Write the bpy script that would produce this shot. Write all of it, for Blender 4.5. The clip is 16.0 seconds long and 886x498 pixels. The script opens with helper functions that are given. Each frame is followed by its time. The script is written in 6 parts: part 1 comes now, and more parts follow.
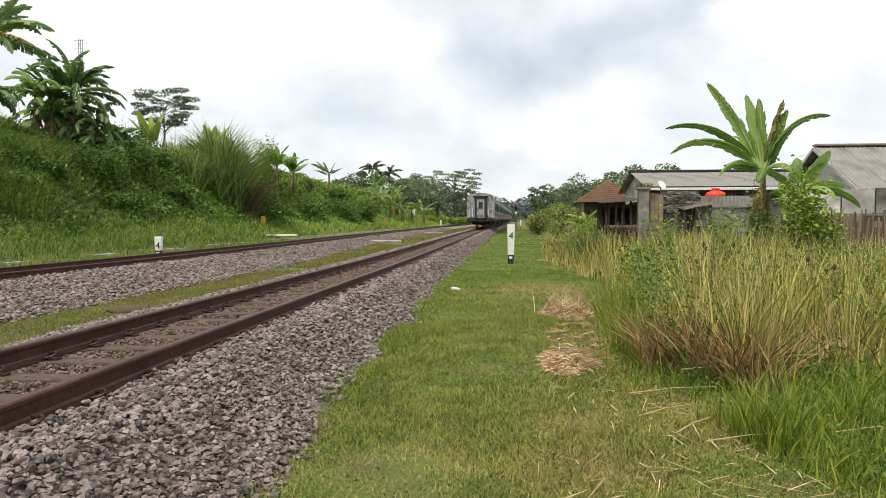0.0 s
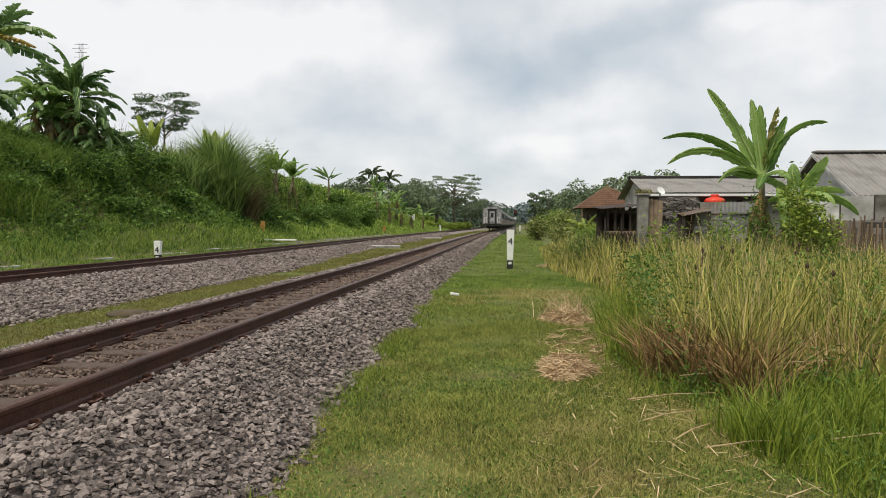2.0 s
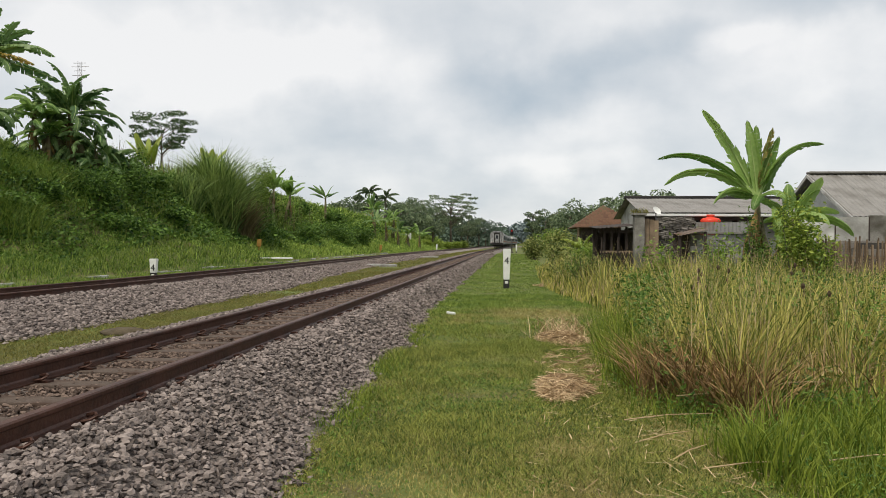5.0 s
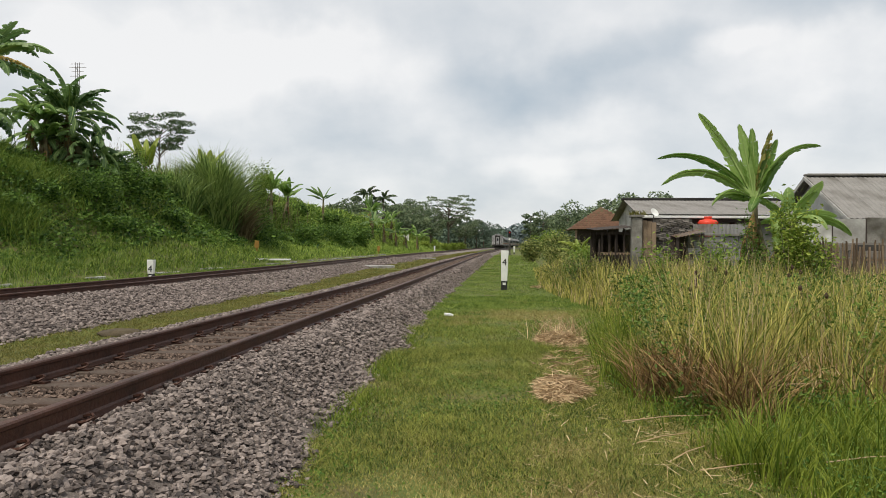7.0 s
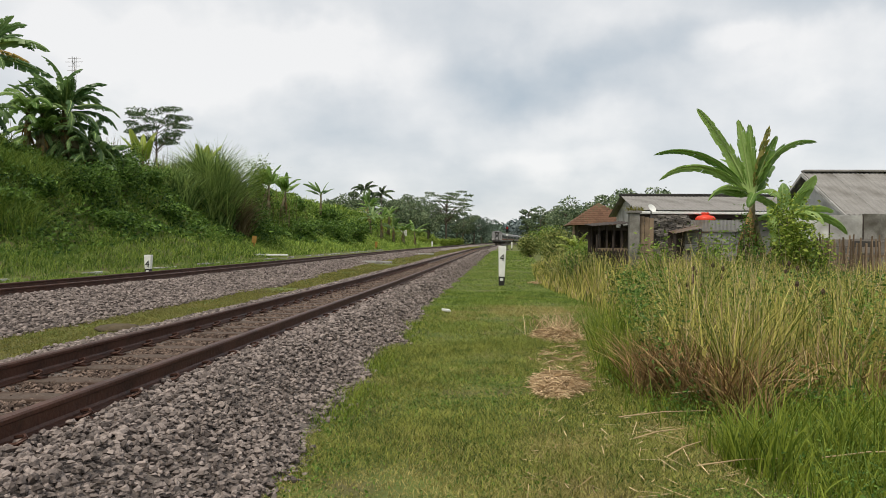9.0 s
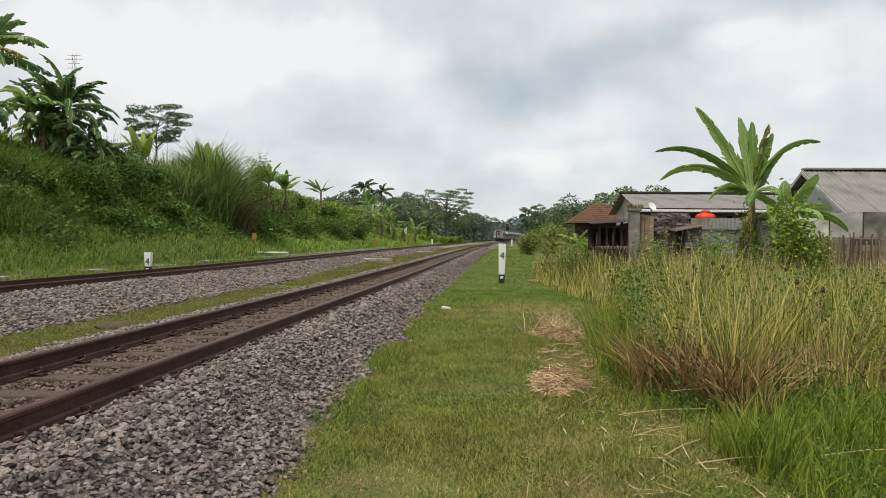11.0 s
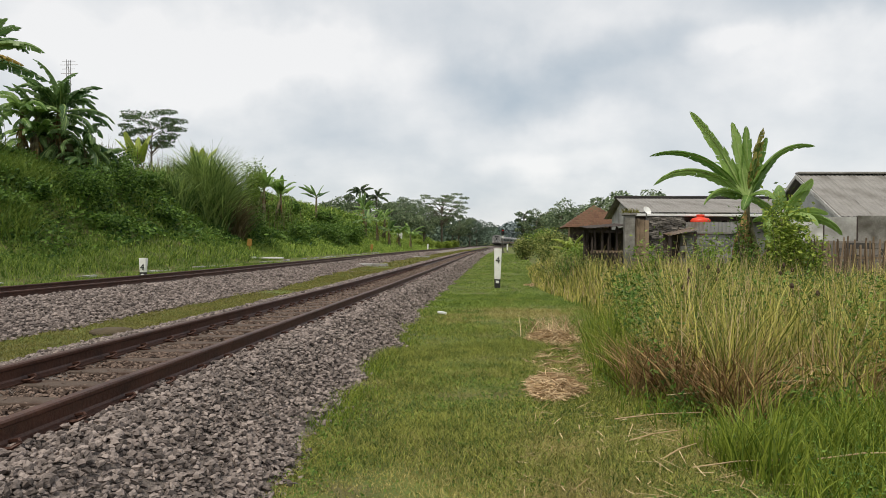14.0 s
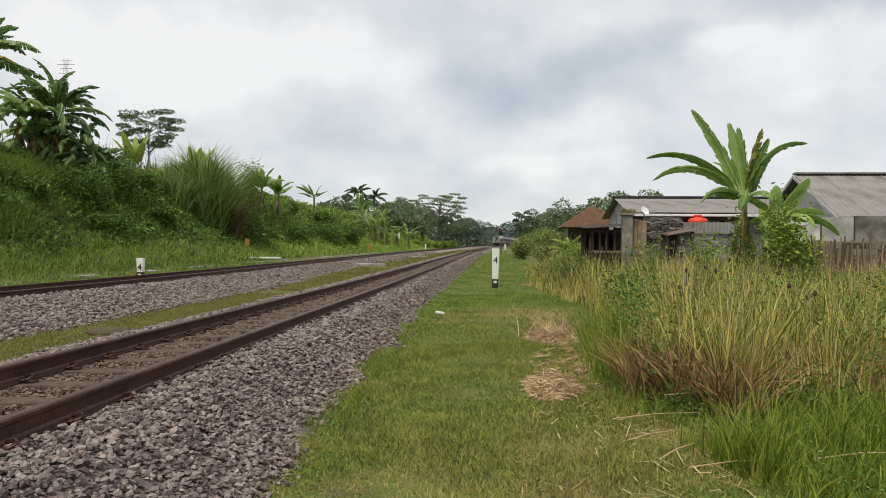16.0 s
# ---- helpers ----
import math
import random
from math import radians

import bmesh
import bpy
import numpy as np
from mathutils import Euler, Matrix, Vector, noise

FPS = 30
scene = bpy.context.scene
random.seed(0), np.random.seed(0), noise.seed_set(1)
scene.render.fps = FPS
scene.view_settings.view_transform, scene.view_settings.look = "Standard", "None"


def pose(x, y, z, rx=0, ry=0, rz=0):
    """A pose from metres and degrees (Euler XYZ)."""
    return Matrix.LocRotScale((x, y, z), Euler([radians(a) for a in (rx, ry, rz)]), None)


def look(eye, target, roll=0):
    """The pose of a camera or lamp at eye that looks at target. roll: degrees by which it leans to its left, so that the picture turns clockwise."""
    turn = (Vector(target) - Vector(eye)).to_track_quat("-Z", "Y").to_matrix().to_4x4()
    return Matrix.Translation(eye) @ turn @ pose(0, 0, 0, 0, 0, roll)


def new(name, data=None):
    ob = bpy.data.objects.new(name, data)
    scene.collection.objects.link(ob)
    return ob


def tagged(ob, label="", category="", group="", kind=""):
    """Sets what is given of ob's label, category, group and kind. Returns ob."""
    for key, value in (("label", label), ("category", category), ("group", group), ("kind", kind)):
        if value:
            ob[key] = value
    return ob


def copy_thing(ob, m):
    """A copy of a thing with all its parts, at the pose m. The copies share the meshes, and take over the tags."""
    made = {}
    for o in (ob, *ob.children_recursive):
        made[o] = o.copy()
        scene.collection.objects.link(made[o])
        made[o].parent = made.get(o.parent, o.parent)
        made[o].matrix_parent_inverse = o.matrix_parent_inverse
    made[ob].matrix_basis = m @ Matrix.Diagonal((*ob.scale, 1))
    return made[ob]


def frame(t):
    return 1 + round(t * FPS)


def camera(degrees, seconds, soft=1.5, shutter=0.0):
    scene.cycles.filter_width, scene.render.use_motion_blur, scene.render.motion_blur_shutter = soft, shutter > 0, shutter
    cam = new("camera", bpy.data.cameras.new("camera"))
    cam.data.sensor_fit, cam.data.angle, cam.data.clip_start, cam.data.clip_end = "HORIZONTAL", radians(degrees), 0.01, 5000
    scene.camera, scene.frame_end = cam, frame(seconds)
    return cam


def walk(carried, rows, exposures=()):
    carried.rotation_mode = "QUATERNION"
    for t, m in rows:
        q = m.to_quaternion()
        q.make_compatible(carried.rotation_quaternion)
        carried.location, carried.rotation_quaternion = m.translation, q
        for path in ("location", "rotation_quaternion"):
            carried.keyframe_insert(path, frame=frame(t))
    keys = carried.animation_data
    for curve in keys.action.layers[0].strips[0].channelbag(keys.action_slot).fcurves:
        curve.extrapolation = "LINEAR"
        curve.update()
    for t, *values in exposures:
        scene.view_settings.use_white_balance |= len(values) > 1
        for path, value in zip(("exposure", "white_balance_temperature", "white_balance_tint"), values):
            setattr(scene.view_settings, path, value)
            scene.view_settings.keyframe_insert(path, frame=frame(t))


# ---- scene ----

cam = camera(63.5, 16.0, soft=0.6)
PATH = [
    (0, pose(0, 0, 1.5, 87.830, -0.000, 5.452)),
    (0.5, pose(0, 0, 1.5, 87.366, 0.056, 5.386)),
    (1, pose(0, 0, 1.5, 87.400, 0.062, 5.813)),
    (1.5, pose(0, 0, 1.5, 87.833, -0.085, 5.627)),
    (2, pose(0, 0, 1.5, 88.247, -0.198, 5.399)),
    (2.5, pose(0, 0, 1.5, 88.585, -0.009, 5.247)),
    (3, pose(0, 0, 1.5, 88.937, -0.221, 5.150)),
    (3.5, pose(0, 0, 1.5, 89.227, -0.523, 5.034)),
    (4, pose(0, 0, 1.5, 89.458, -0.435, 5.079)),
    (6.5, pose(0, 0, 1.5, 89.926, -0.433, 5.148)),
    (7, pose(0, 0, 1.5, 89.888, -0.498, 4.947)),
    (7.5, pose(0, 0, 1.5, 89.708, -0.373, 4.929)),
    (8, pose(0, 0, 1.5, 89.662, -0.421, 4.955)),
    (8.5, pose(0, 0, 1.5, 89.595, -0.576, 4.884)),
    (9, pose(0, 0, 1.5, 89.534, -0.585, 4.754)),
    (11.5, pose(0, 0, 1.5, 89.330, -0.630, 4.760)),
    (12, pose(0, 0, 1.5, 89.329, -0.408, 4.811)),
    (12.5, pose(0, 0, 1.5, 89.469, -0.432, 4.692)),
    (13, pose(0, 0, 1.5, 89.576, -0.292, 4.644)),
    (13.5, pose(0, 0, 1.5, 89.656, -0.386, 4.597)),
    (14, pose(0, 0, 1.5, 89.743, -0.467, 4.407)),
    (14.5, pose(0, 0, 1.5, 89.672, -0.532, 4.291)),
    (15, pose(0, 0, 1.5, 89.634, -0.407, 4.198)),
    (15.5, pose(0, 0, 1.5, 89.673, -0.492, 4.123)),
    (16, pose(0, 0, 1.5, 89.745, -0.489, 4.233)),
]
walk(cam, PATH, exposures=[(0, 0.34), (0.5, 0.27), (1.0, 0.15), (1.5, 0.06), (3.0, 0.02), (4, 0.0), (16, 0.0)])

# ---- sky and sun ----
SUN_ELEV, SUN_AZ = 60, 212
world = bpy.data.worlds.new("sky")
scene.world = world
world.use_nodes = True


def sky_nodes(tree):
    n, l = tree.nodes, tree.links
    n.clear()
    out = n.new("ShaderNodeOutputWorld")
    bg = n.new("ShaderNodeBackground")
    sky = n.new("ShaderNodeTexSky")
    sky.sky_type, sky.sun_disc = "NISHITA", False
    sky.sun_elevation, sky.sun_rotation = radians(SUN_ELEV), radians(SUN_AZ)
    dim = n.new("ShaderNodeVectorMath")
    dim.operation = "SCALE"
    dim.inputs["Scale"].default_value = 0.16
    l.new(sky.outputs[0], dim.inputs[0])
    co = n.new("ShaderNodeTexCoord")
    sep = n.new("ShaderNodeSeparateXYZ")
    l.new(co.outputs["Generated"], sep.inputs[0])

    def math_(op, a, b):
        m = n.new("ShaderNodeMath")
        m.operation = op
        for s, v in zip(m.inputs, (a, b)):
            if isinstance(v, (int, float)):
                s.default_value = v
            else:
                l.new(v, s)
        return m.outputs[0]

    # clouds lie on a flat layer: directions thrown on a plane overhead
    high = math_("ADD", math_("MAXIMUM", sep.outputs[2], 0.0), 0.42)
    flat = n.new("ShaderNodeCombineXYZ")
    l.new(math_("DIVIDE", sep.outputs[0], high), flat.inputs[0])
    l.new(math_("DIVIDE", sep.outputs[1], high), flat.inputs[1])
    big = n.new("ShaderNodeTexNoise")
    big.inputs["Scale"].default_value, big.inputs["Detail"].default_value, big.inputs["Roughness"].default_value = 4.2, 8, 0.52
    l.new(flat.outputs[0], big.inputs["Vector"])
    tone = n.new("ShaderNodeValToRGB")
    r = tone.color_ramp
    r.elements[0].position, r.elements[0].color = 0.30, (0.57, 0.648, 0.715, 1)
    r.elements[1].position, r.elements[1].color = 0.66, (1.10, 1.09, 1.075, 1)
    e = r.elements.new(0.47)
    e.color = (0.81, 0.845, 0.872, 1)

    def patch(x, y, z, sx, sy, sz, inner, outer):
        # a bank of cloud round a direction
        off = n.new("ShaderNodeVectorMath")
        off.operation = "SUBTRACT"
        l.new(co.outputs["Generated"], off.inputs[0])
        off.inputs[1].default_value = (x, y, z)
        wob = n.new("ShaderNodeTexNoise")
        wob.inputs["Scale"].default_value, wob.inputs["Detail"].default_value = 6.0, 5
        l.new(co.outputs["Generated"], wob.inputs["Vector"])
        half = n.new("ShaderNodeVectorMath")
        half.operation = "MULTIPLY_ADD"
        l.new(wob.outputs["Color"], half.inputs[0])
        half.inputs[1].default_value = (0.16, 0.16, 0.16)
        half.inputs[2].default_value = (-0.08, -0.08, -0.08)
        add = n.new("ShaderNodeVectorMath")
        l.new(off.outputs[0], add.inputs[0])
        l.new(half.outputs[0], add.inputs[1])
        mul = n.new("ShaderNodeVectorMath")
        mul.operation = "MULTIPLY"
        l.new(add.outputs[0], mul.inputs[0])
        mul.inputs[1].default_value = (sx, sy, sz)
        ln = n.new("ShaderNodeVectorMath")
        ln.operation = "LENGTH"
        l.new(mul.outputs[0], ln.inputs[0])
        mr = n.new("ShaderNodeMapRange")
        mr.interpolation_type = "SMOOTHSTEP"
        mr.inputs["From Min"].default_value, mr.inputs["From Max"].default_value = inner, outer
        mr.inputs["To Min"].default_value, mr.inputs["To Max"].default_value = 1.0, 0.0
        l.new(ln.outputs["Value"], mr.inputs["Value"])
        return mr.outputs[0]

    value = math_("MULTIPLY_ADD", big.outputs["Fac"], 0.34)
    value.node.inputs[2].default_value = 0.355
    for p, k in ((patch(0.04, 0.97, 0.222, 1.0, 1.0, 2.3, 0.03, 0.19), -0.22),
                 (patch(0.20, 0.95, 0.262, 1.0, 1.0, 2.3, 0.02, 0.13), -0.13),
                 (patch(-0.40, 0.88, 0.245, 0.8, 0.8, 1.9, 0.05, 0.25), 0.17),
                 (patch(-0.22, 0.94, 0.262, 1.0, 1.0, 2.6, 0.03, 0.17), 0.12),
                 (patch(0.28, 0.93, 0.255, 1.2, 1.2, 2.8, 0.02, 0.11), 0.20),
                 (patch(0.40, 0.88, 0.215, 0.8, 0.8, 2.6, 0.02, 0.16), 0.12),
                 (patch(-0.20, 0.95, 0.165, 0.7, 0.7, 3.0, 0.03, 0.19), -0.06),
                 (patch(0.43, 0.86, 0.305, 0.8, 0.8, 2.2, 0.03, 0.15), -0.17),
                 (patch(0.08, 0.98, 0.105, 0.9, 0.9, 5.0, 0.02, 0.14), 0.09),
                 (patch(0.12, 0.98, 0.155, 0.8, 0.8, 4.0, 0.02, 0.15), 0.05)):
        value = math_("ADD", value, math_("MULTIPLY", p, k))
    puff = n.new("ShaderNodeTexNoise")
    puff.inputs["Scale"].default_value, puff.inputs["Detail"].default_value = 9.0, 9
    l.new(co.outputs["Generated"], puff.inputs["Vector"])
    value = math_("ADD", value, math_("MULTIPLY", math_("SUBTRACT", puff.outputs["Fac"], 0.5), 0.26))
    l.new(value, tone.inputs[0])
    mix = n.new("ShaderNodeMixRGB")
    mix.inputs[0].default_value = 0.9
    l.new(dim.outputs[0], mix.inputs[1])
    l.new(tone.outputs[0], mix.inputs[2])
    l.new(mix.outputs[0], bg.inputs["Color"])
    bg.inputs["Strength"].default_value = 0.86
    l.new(bg.outputs[0], out.inputs[0])


sky_nodes(world.node_tree)
sun = new("sun", bpy.data.lights.new("sun", "SUN"))
sun.data.energy, sun.data.angle, sun.data.color = 2.9, radians(11), (1.0, 0.93, 0.80)
az, el = radians(SUN_AZ), radians(SUN_ELEV)
sun.matrix_world = look((math.sin(az) * math.cos(el) * 50, math.cos(az) * math.cos(el) * 50, math.sin(el) * 50), (0, 0, 0))


# ---- materials ----
def mat(name, dark, light, scale=4.0, rough=0.85, bump=0.3, vary="", metal=0.0, glow=0.0, through_light=0.0, stain=None, stain_scale=0.6, amount=1.1, spec=0.3):
    """Two tones mixed by coarse and fine grain; vary: 'island' or 'object' shifts each piece."""
    m = bpy.data.materials.new(name)
    m.use_nodes = True
    n, l = m.node_tree.nodes, m.node_tree.links
    bsdf, out = n["Principled BSDF"], n["Material Output"]
    co = n.new("ShaderNodeTexCoord")
    coarse = n.new("ShaderNodeTexNoise")
    coarse.inputs["Scale"].default_value, coarse.inputs["Detail"].default_value = scale, 5
    fine = n.new("ShaderNodeTexNoise")
    fine.inputs["Scale"].default_value, fine.inputs["Detail"].default_value = scale * 11, 4
    l.new(co.outputs["Object"], coarse.inputs["Vector"])
    l.new(co.outputs["Object"], fine.inputs["Vector"])
    f = n.new("ShaderNodeMath")
    f.operation = "MULTIPLY_ADD"
    l.new(coarse.outputs["Fac"], f.inputs[0])
    f.inputs[1].default_value = 0.9
    f2 = n.new("ShaderNodeMath")
    f2.operation = "MULTIPLY_ADD"
    l.new(fine.outputs["Fac"], f2.inputs[0])
    f2.inputs[1].default_value, f2.inputs[2].default_value = 0.6, -0.3
    l.new(f2.outputs[0], f.inputs[2])
    fac = f.outputs[0]
    if vary:
        src = n.new("ShaderNodeNewGeometry").outputs["Random Per Island"] if vary == "island" else n.new("ShaderNodeObjectInfo").outputs["Random"]
        a = n.new("ShaderNodeMath")
        a.operation = "MULTIPLY_ADD"
        l.new(src, a.inputs[0])
        a.inputs[1].default_value, a.inputs[2].default_value = amount, -amount / 2
        b = n.new("ShaderNodeMath")
        b.operation = "ADD"
        l.new(fac, b.inputs[0])
        l.new(a.outputs[0], b.inputs[1])
        fac = b.outputs[0]
    ramp = n.new("ShaderNodeValToRGB")
    ramp.color_ramp.elements[0].position, ramp.color_ramp.elements[1].position = 0.12, 0.82
    ramp.color_ramp.elements[0].color, ramp.color_ramp.elements[1].color = (*dark, 1), (*light, 1)
    l.new(fac, ramp.inputs[0])
    col = ramp.outputs[0]
    if stain:
        sn = n.new("ShaderNodeTexNoise")
        sn.inputs["Scale"].default_value, sn.inputs["Detail"].default_value = stain_scale, 6
        l.new(co.outputs["Object"], sn.inputs["Vector"])
        sr = n.new("ShaderNodeMapRange")
        sr.inputs["From Min"].default_value, sr.inputs["From Max"].default_value = 0.48, 0.66
        l.new(sn.outputs["Fac"], sr.inputs["Value"])
        mx = n.new("ShaderNodeMixRGB")
        l.new(sr.outputs[0], mx.inputs[0])
        l.new(col, mx.inputs[1])
        mx.inputs[2].default_value = (*stain, 1)
        col = mx.outputs[0]
    l.new(col, bsdf.inputs["Base Color"])
    bsdf.inputs["Roughness"].default_value, bsdf.inputs["Metallic"].default_value = rough, metal
    bsdf.inputs["Specular IOR Level"].default_value = spec
    if bump:
        bp = n.new("ShaderNodeBump")
        bp.inputs["Strength"].default_value, bp.inputs["Distance"].default_value = bump, 0.02
        l.new(fine.outputs["Fac"], bp.inputs["Height"])
        l.new(bp.outputs[0], bsdf.inputs["Normal"])
    if glow:
        l.new(col, bsdf.inputs["Emission Color"])
        bsdf.inputs["Emission Strength"].default_value = glow
    if through_light:
        tr = n.new("ShaderNodeBsdfTranslucent")
        l.new(col, tr.inputs["Color"])
        ms = n.new("ShaderNodeMixShader")
        ms.inputs[0].default_value = through_light
        l.new(bsdf.outputs[0], ms.inputs[1])
        l.new(tr.outputs[0], ms.inputs[2])
        l.new(ms.outputs[0], out.inputs["Surface"])
    return m


M_SOIL = mat("grassy soil", (0.055, 0.085, 0.014), (0.165, 0.19, 0.045), 3.1, 0.95, 1.0, stain=(0.11, 0.09, 0.04), stain_scale=1.3)
M_BED = mat("ballast bed", (0.085, 0.070, 0.061), (0.33, 0.278, 0.247), 26, 0.95, 0.8)
M_STONE = mat("crushed grey stone", (0.070, 0.056, 0.050), (0.335, 0.277, 0.248), 5, 0.9, 0.3, vary="island", amount=0.6)
M_STONE_RUST = mat("rust-dusted stone", (0.055, 0.036, 0.027), (0.205, 0.147, 0.115), 5, 0.92, 0.3, vary="island", amount=0.8)
M_RAIL = mat("rusty rail steel", (0.026, 0.012, 0.009), (0.112, 0.050, 0.033), 3, 0.5, 0.25, metal=0.2)
M_SLEEPER = mat("weathered sleeper", (0.05, 0.036, 0.028), (0.15, 0.112, 0.088), 4, 0.92, 0.5, stain=(0.06, 0.036, 0.025), stain_scale=3)
M_LAWN = mat("short lawn grass", (0.045, 0.08, 0.009), (0.365, 0.372, 0.08), 2.2, 0.7, 0, vary="island", amount=0.85, through_light=0.25)
M_LAWN_DRY = mat("yellowed lawn grass", (0.16, 0.15, 0.035), (0.48, 0.41, 0.15), 2.2, 0.75, 0, vary="island", amount=0.7, through_light=0.2)
M_LAWN_FAR = mat("shaded fresh lawn grass", (0.045, 0.10, 0.011), (0.28, 0.36, 0.065), 1.2, 0.7, 0, vary="island", amount=0.6, through_light=0.25)
M_MOSS = mat("yellowish moss grass", (0.10, 0.10, 0.02), (0.26, 0.24, 0.07), 0.9, 0.8, 0, vary="island", through_light=0.25)
M_TALL = mat("tall mixed grass", (0.075, 0.115, 0.012), (0.55, 0.49, 0.13), 0.9, 0.6, 0, vary="island", amount=1.0, through_light=0.2)
M_LUSH = mat("fresh green grass", (0.08, 0.135, 0.012), (0.28, 0.335, 0.045), 0.8, 0.6, 0, vary="island", through_light=0.35)
M_LITTER = mat("matted brown stems", (0.14, 0.08, 0.035), (0.50, 0.33, 0.15), 1.5, 0.85, 0, vary="island", through_light=0.15)
M_LUSHLEAF = mat("fresh weed leaves", (0.06, 0.13, 0.014), (0.20, 0.31, 0.05), 0.8, 0.55, 0, vary="island", through_light=0.3)
M_STRAW = mat("dry straw", (0.34, 0.23, 0.12), (0.72, 0.55, 0.34), 2, 0.8, 0, vary="island", through_light=0.2)
M_WEED = mat("weed leaves", (0.04, 0.095, 0.013), (0.16, 0.26, 0.045), 0.35, 0.55, 0, vary="island", through_light=0.3)
M_BANK = mat("bank foliage", (0.016, 0.055, 0.007), (0.17, 0.285, 0.045), 0.35, 0.6, 0, vary="island", amount=0.8, through_light=0.22)
M_SLOPEGRASS = mat("slope grass", (0.10, 0.18, 0.022), (0.35, 0.45, 0.085), 0.3, 0.65, 0, vary="island", through_light=0.25)
M_BANKGRASS = mat("bank grass", (0.055, 0.112, 0.013), (0.23, 0.305, 0.05), 0.3, 0.65, 0, vary="island", through_light=0.25)
M_DARKGRASS = mat("tall cane grass", (0.065, 0.125, 0.028), (0.34, 0.44, 0.13), 0.5, 0.6, 0, vary="island", amount=1.0, through_light=0.25)
M_BROWNGRASS = mat("withered cane grass", (0.10, 0.08, 0.035), (0.22, 0.18, 0.09), 0.4, 0.8, 0, vary="island", through_light=0.2)
M_BRIGHT = mat("light green shrub leaves", (0.10, 0.18, 0.02), (0.28, 0.38, 0.07), 0.6, 0.55, 0, vary="island", through_light=0.35)
M_BRIGHT_BANK = mat("light bank leaves", (0.06, 0.125, 0.015), (0.22, 0.32, 0.055), 0.6, 0.55, 0, vary="island", through_light=0.3)
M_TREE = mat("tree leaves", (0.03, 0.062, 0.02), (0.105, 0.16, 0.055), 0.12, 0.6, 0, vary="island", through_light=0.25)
# distance haze is painted into both: leaf colours greyed and lifted towards blue
M_TREE_FAR = mat("far leaves with painted haze", (0.08, 0.115, 0.088), (0.14, 0.185, 0.13), 0.06, 0.9, 0, vary="island", amount=0.35, through_light=0.15, spec=0.05)
M_TREE_HILL = mat("ridge leaves with painted haze", (0.165, 0.205, 0.205), (0.205, 0.25, 0.25), 0.05, 1.0, 0, vary="island", amount=0.2, spec=0.0)
M_BARK = mat("grey bark", (0.07, 0.055, 0.04), (0.20, 0.17, 0.13), 3, 0.9, 0.6)
M_BANANA = mat("banana leaf", (0.10, 0.20, 0.03), (0.31, 0.45, 0.12), 1.2, 0.42, 0.1, vary="object", amount=0.7, through_light=0.42, spec=0.5)
M_BANANA_DARK = mat("dark banana leaf", (0.065, 0.14, 0.04), (0.22, 0.33, 0.11), 1.2, 0.42, 0.1, vary="object", amount=0.9, through_light=0.4, spec=0.5)
M_BANANA_DRY = mat("withered banana leaf", (0.13, 0.08, 0.03), (0.36, 0.24, 0.09), 2, 0.8, 0.2, vary="object", through_light=0.2)
M_RIB = mat("pale leaf rib", (0.20, 0.30, 0.08), (0.36, 0.44, 0.16), 3, 0.5, 0)
M_STEM = mat("banana stem", (0.09, 0.08, 0.04), (0.24, 0.22, 0.11), 3, 0.75, 0.4, stain=(0.09, 0.055, 0.03), stain_scale=2.5)
M_CONCRETE = mat("weathered concrete", (0.12, 0.112, 0.10), (0.33, 0.315, 0.285), 2.5, 0.92, 0.4, stain=(0.085, 0.078, 0.062), stain_scale=1.3)
M_WHITE = mat("white paint", (0.62, 0.62, 0.58), (0.85, 0.85, 0.82), 4, 0.6, 0.1)
M_BLACK = mat("black paint", (0.012, 0.012, 0.012), (0.04, 0.038, 0.035), 4, 0.6, 0.1)
M_PLASTER = mat("stained grey plaster", (0.30, 0.295, 0.28), (0.55, 0.54, 0.51), 1.6, 0.92, 0.3, stain=(0.20, 0.19, 0.17), stain_scale=0.9)
M_WHITEWALL = mat("whitewashed wall", (0.50, 0.50, 0.47), (0.74, 0.73, 0.70), 1.6, 0.9, 0.2, stain=(0.36, 0.35, 0.32), stain_scale=1.1)
M_FIBRE = mat("fibre cement sheet", (0.17, 0.16, 0.15), (0.31, 0.295, 0.275), 1.3, 0.9, 0.2, stain=(0.13, 0.12, 0.105), stain_scale=0.8)
M_RUBBLE = mat("dark rubble stone", (0.06, 0.055, 0.05), (0.20, 0.18, 0.16), 3, 0.95, 0.5, vary="object")
M_BLOCK = mat("concrete block", (0.17, 0.168, 0.16), (0.34, 0.335, 0.325), 4, 0.95, 0.4, vary="object", stain=(0.12, 0.11, 0.10), stain_scale=1.4)
M_TIN = mat("zinc sheet", (0.20, 0.198, 0.19), (0.34, 0.335, 0.325), 2, 0.7, 0.1, metal=0.1, stain=(0.19, 0.15, 0.12), stain_scale=1.5)
M_WOOD = mat("weathered wood", (0.10, 0.07, 0.045), (0.26, 0.19, 0.13), 5, 0.9, 0.4, vary="object")
M_DARKWOOD = mat("dark old wood and shade", (0.025, 0.02, 0.017), (0.08, 0.06, 0.05), 5, 0.9, 0.3)
M_TILE = mat("brown roof tiles", (0.075, 0.038, 0.023), (0.16, 0.085, 0.05), 3, 0.9, 0.5, vary="object", amount=0.35, stain=(0.09, 0.085, 0.04), stain_scale=0.6)
M_RED = mat("red plastic", (0.52, 0.03, 0.015), (0.78, 0.07, 0.03), 2, 0.4, 0)
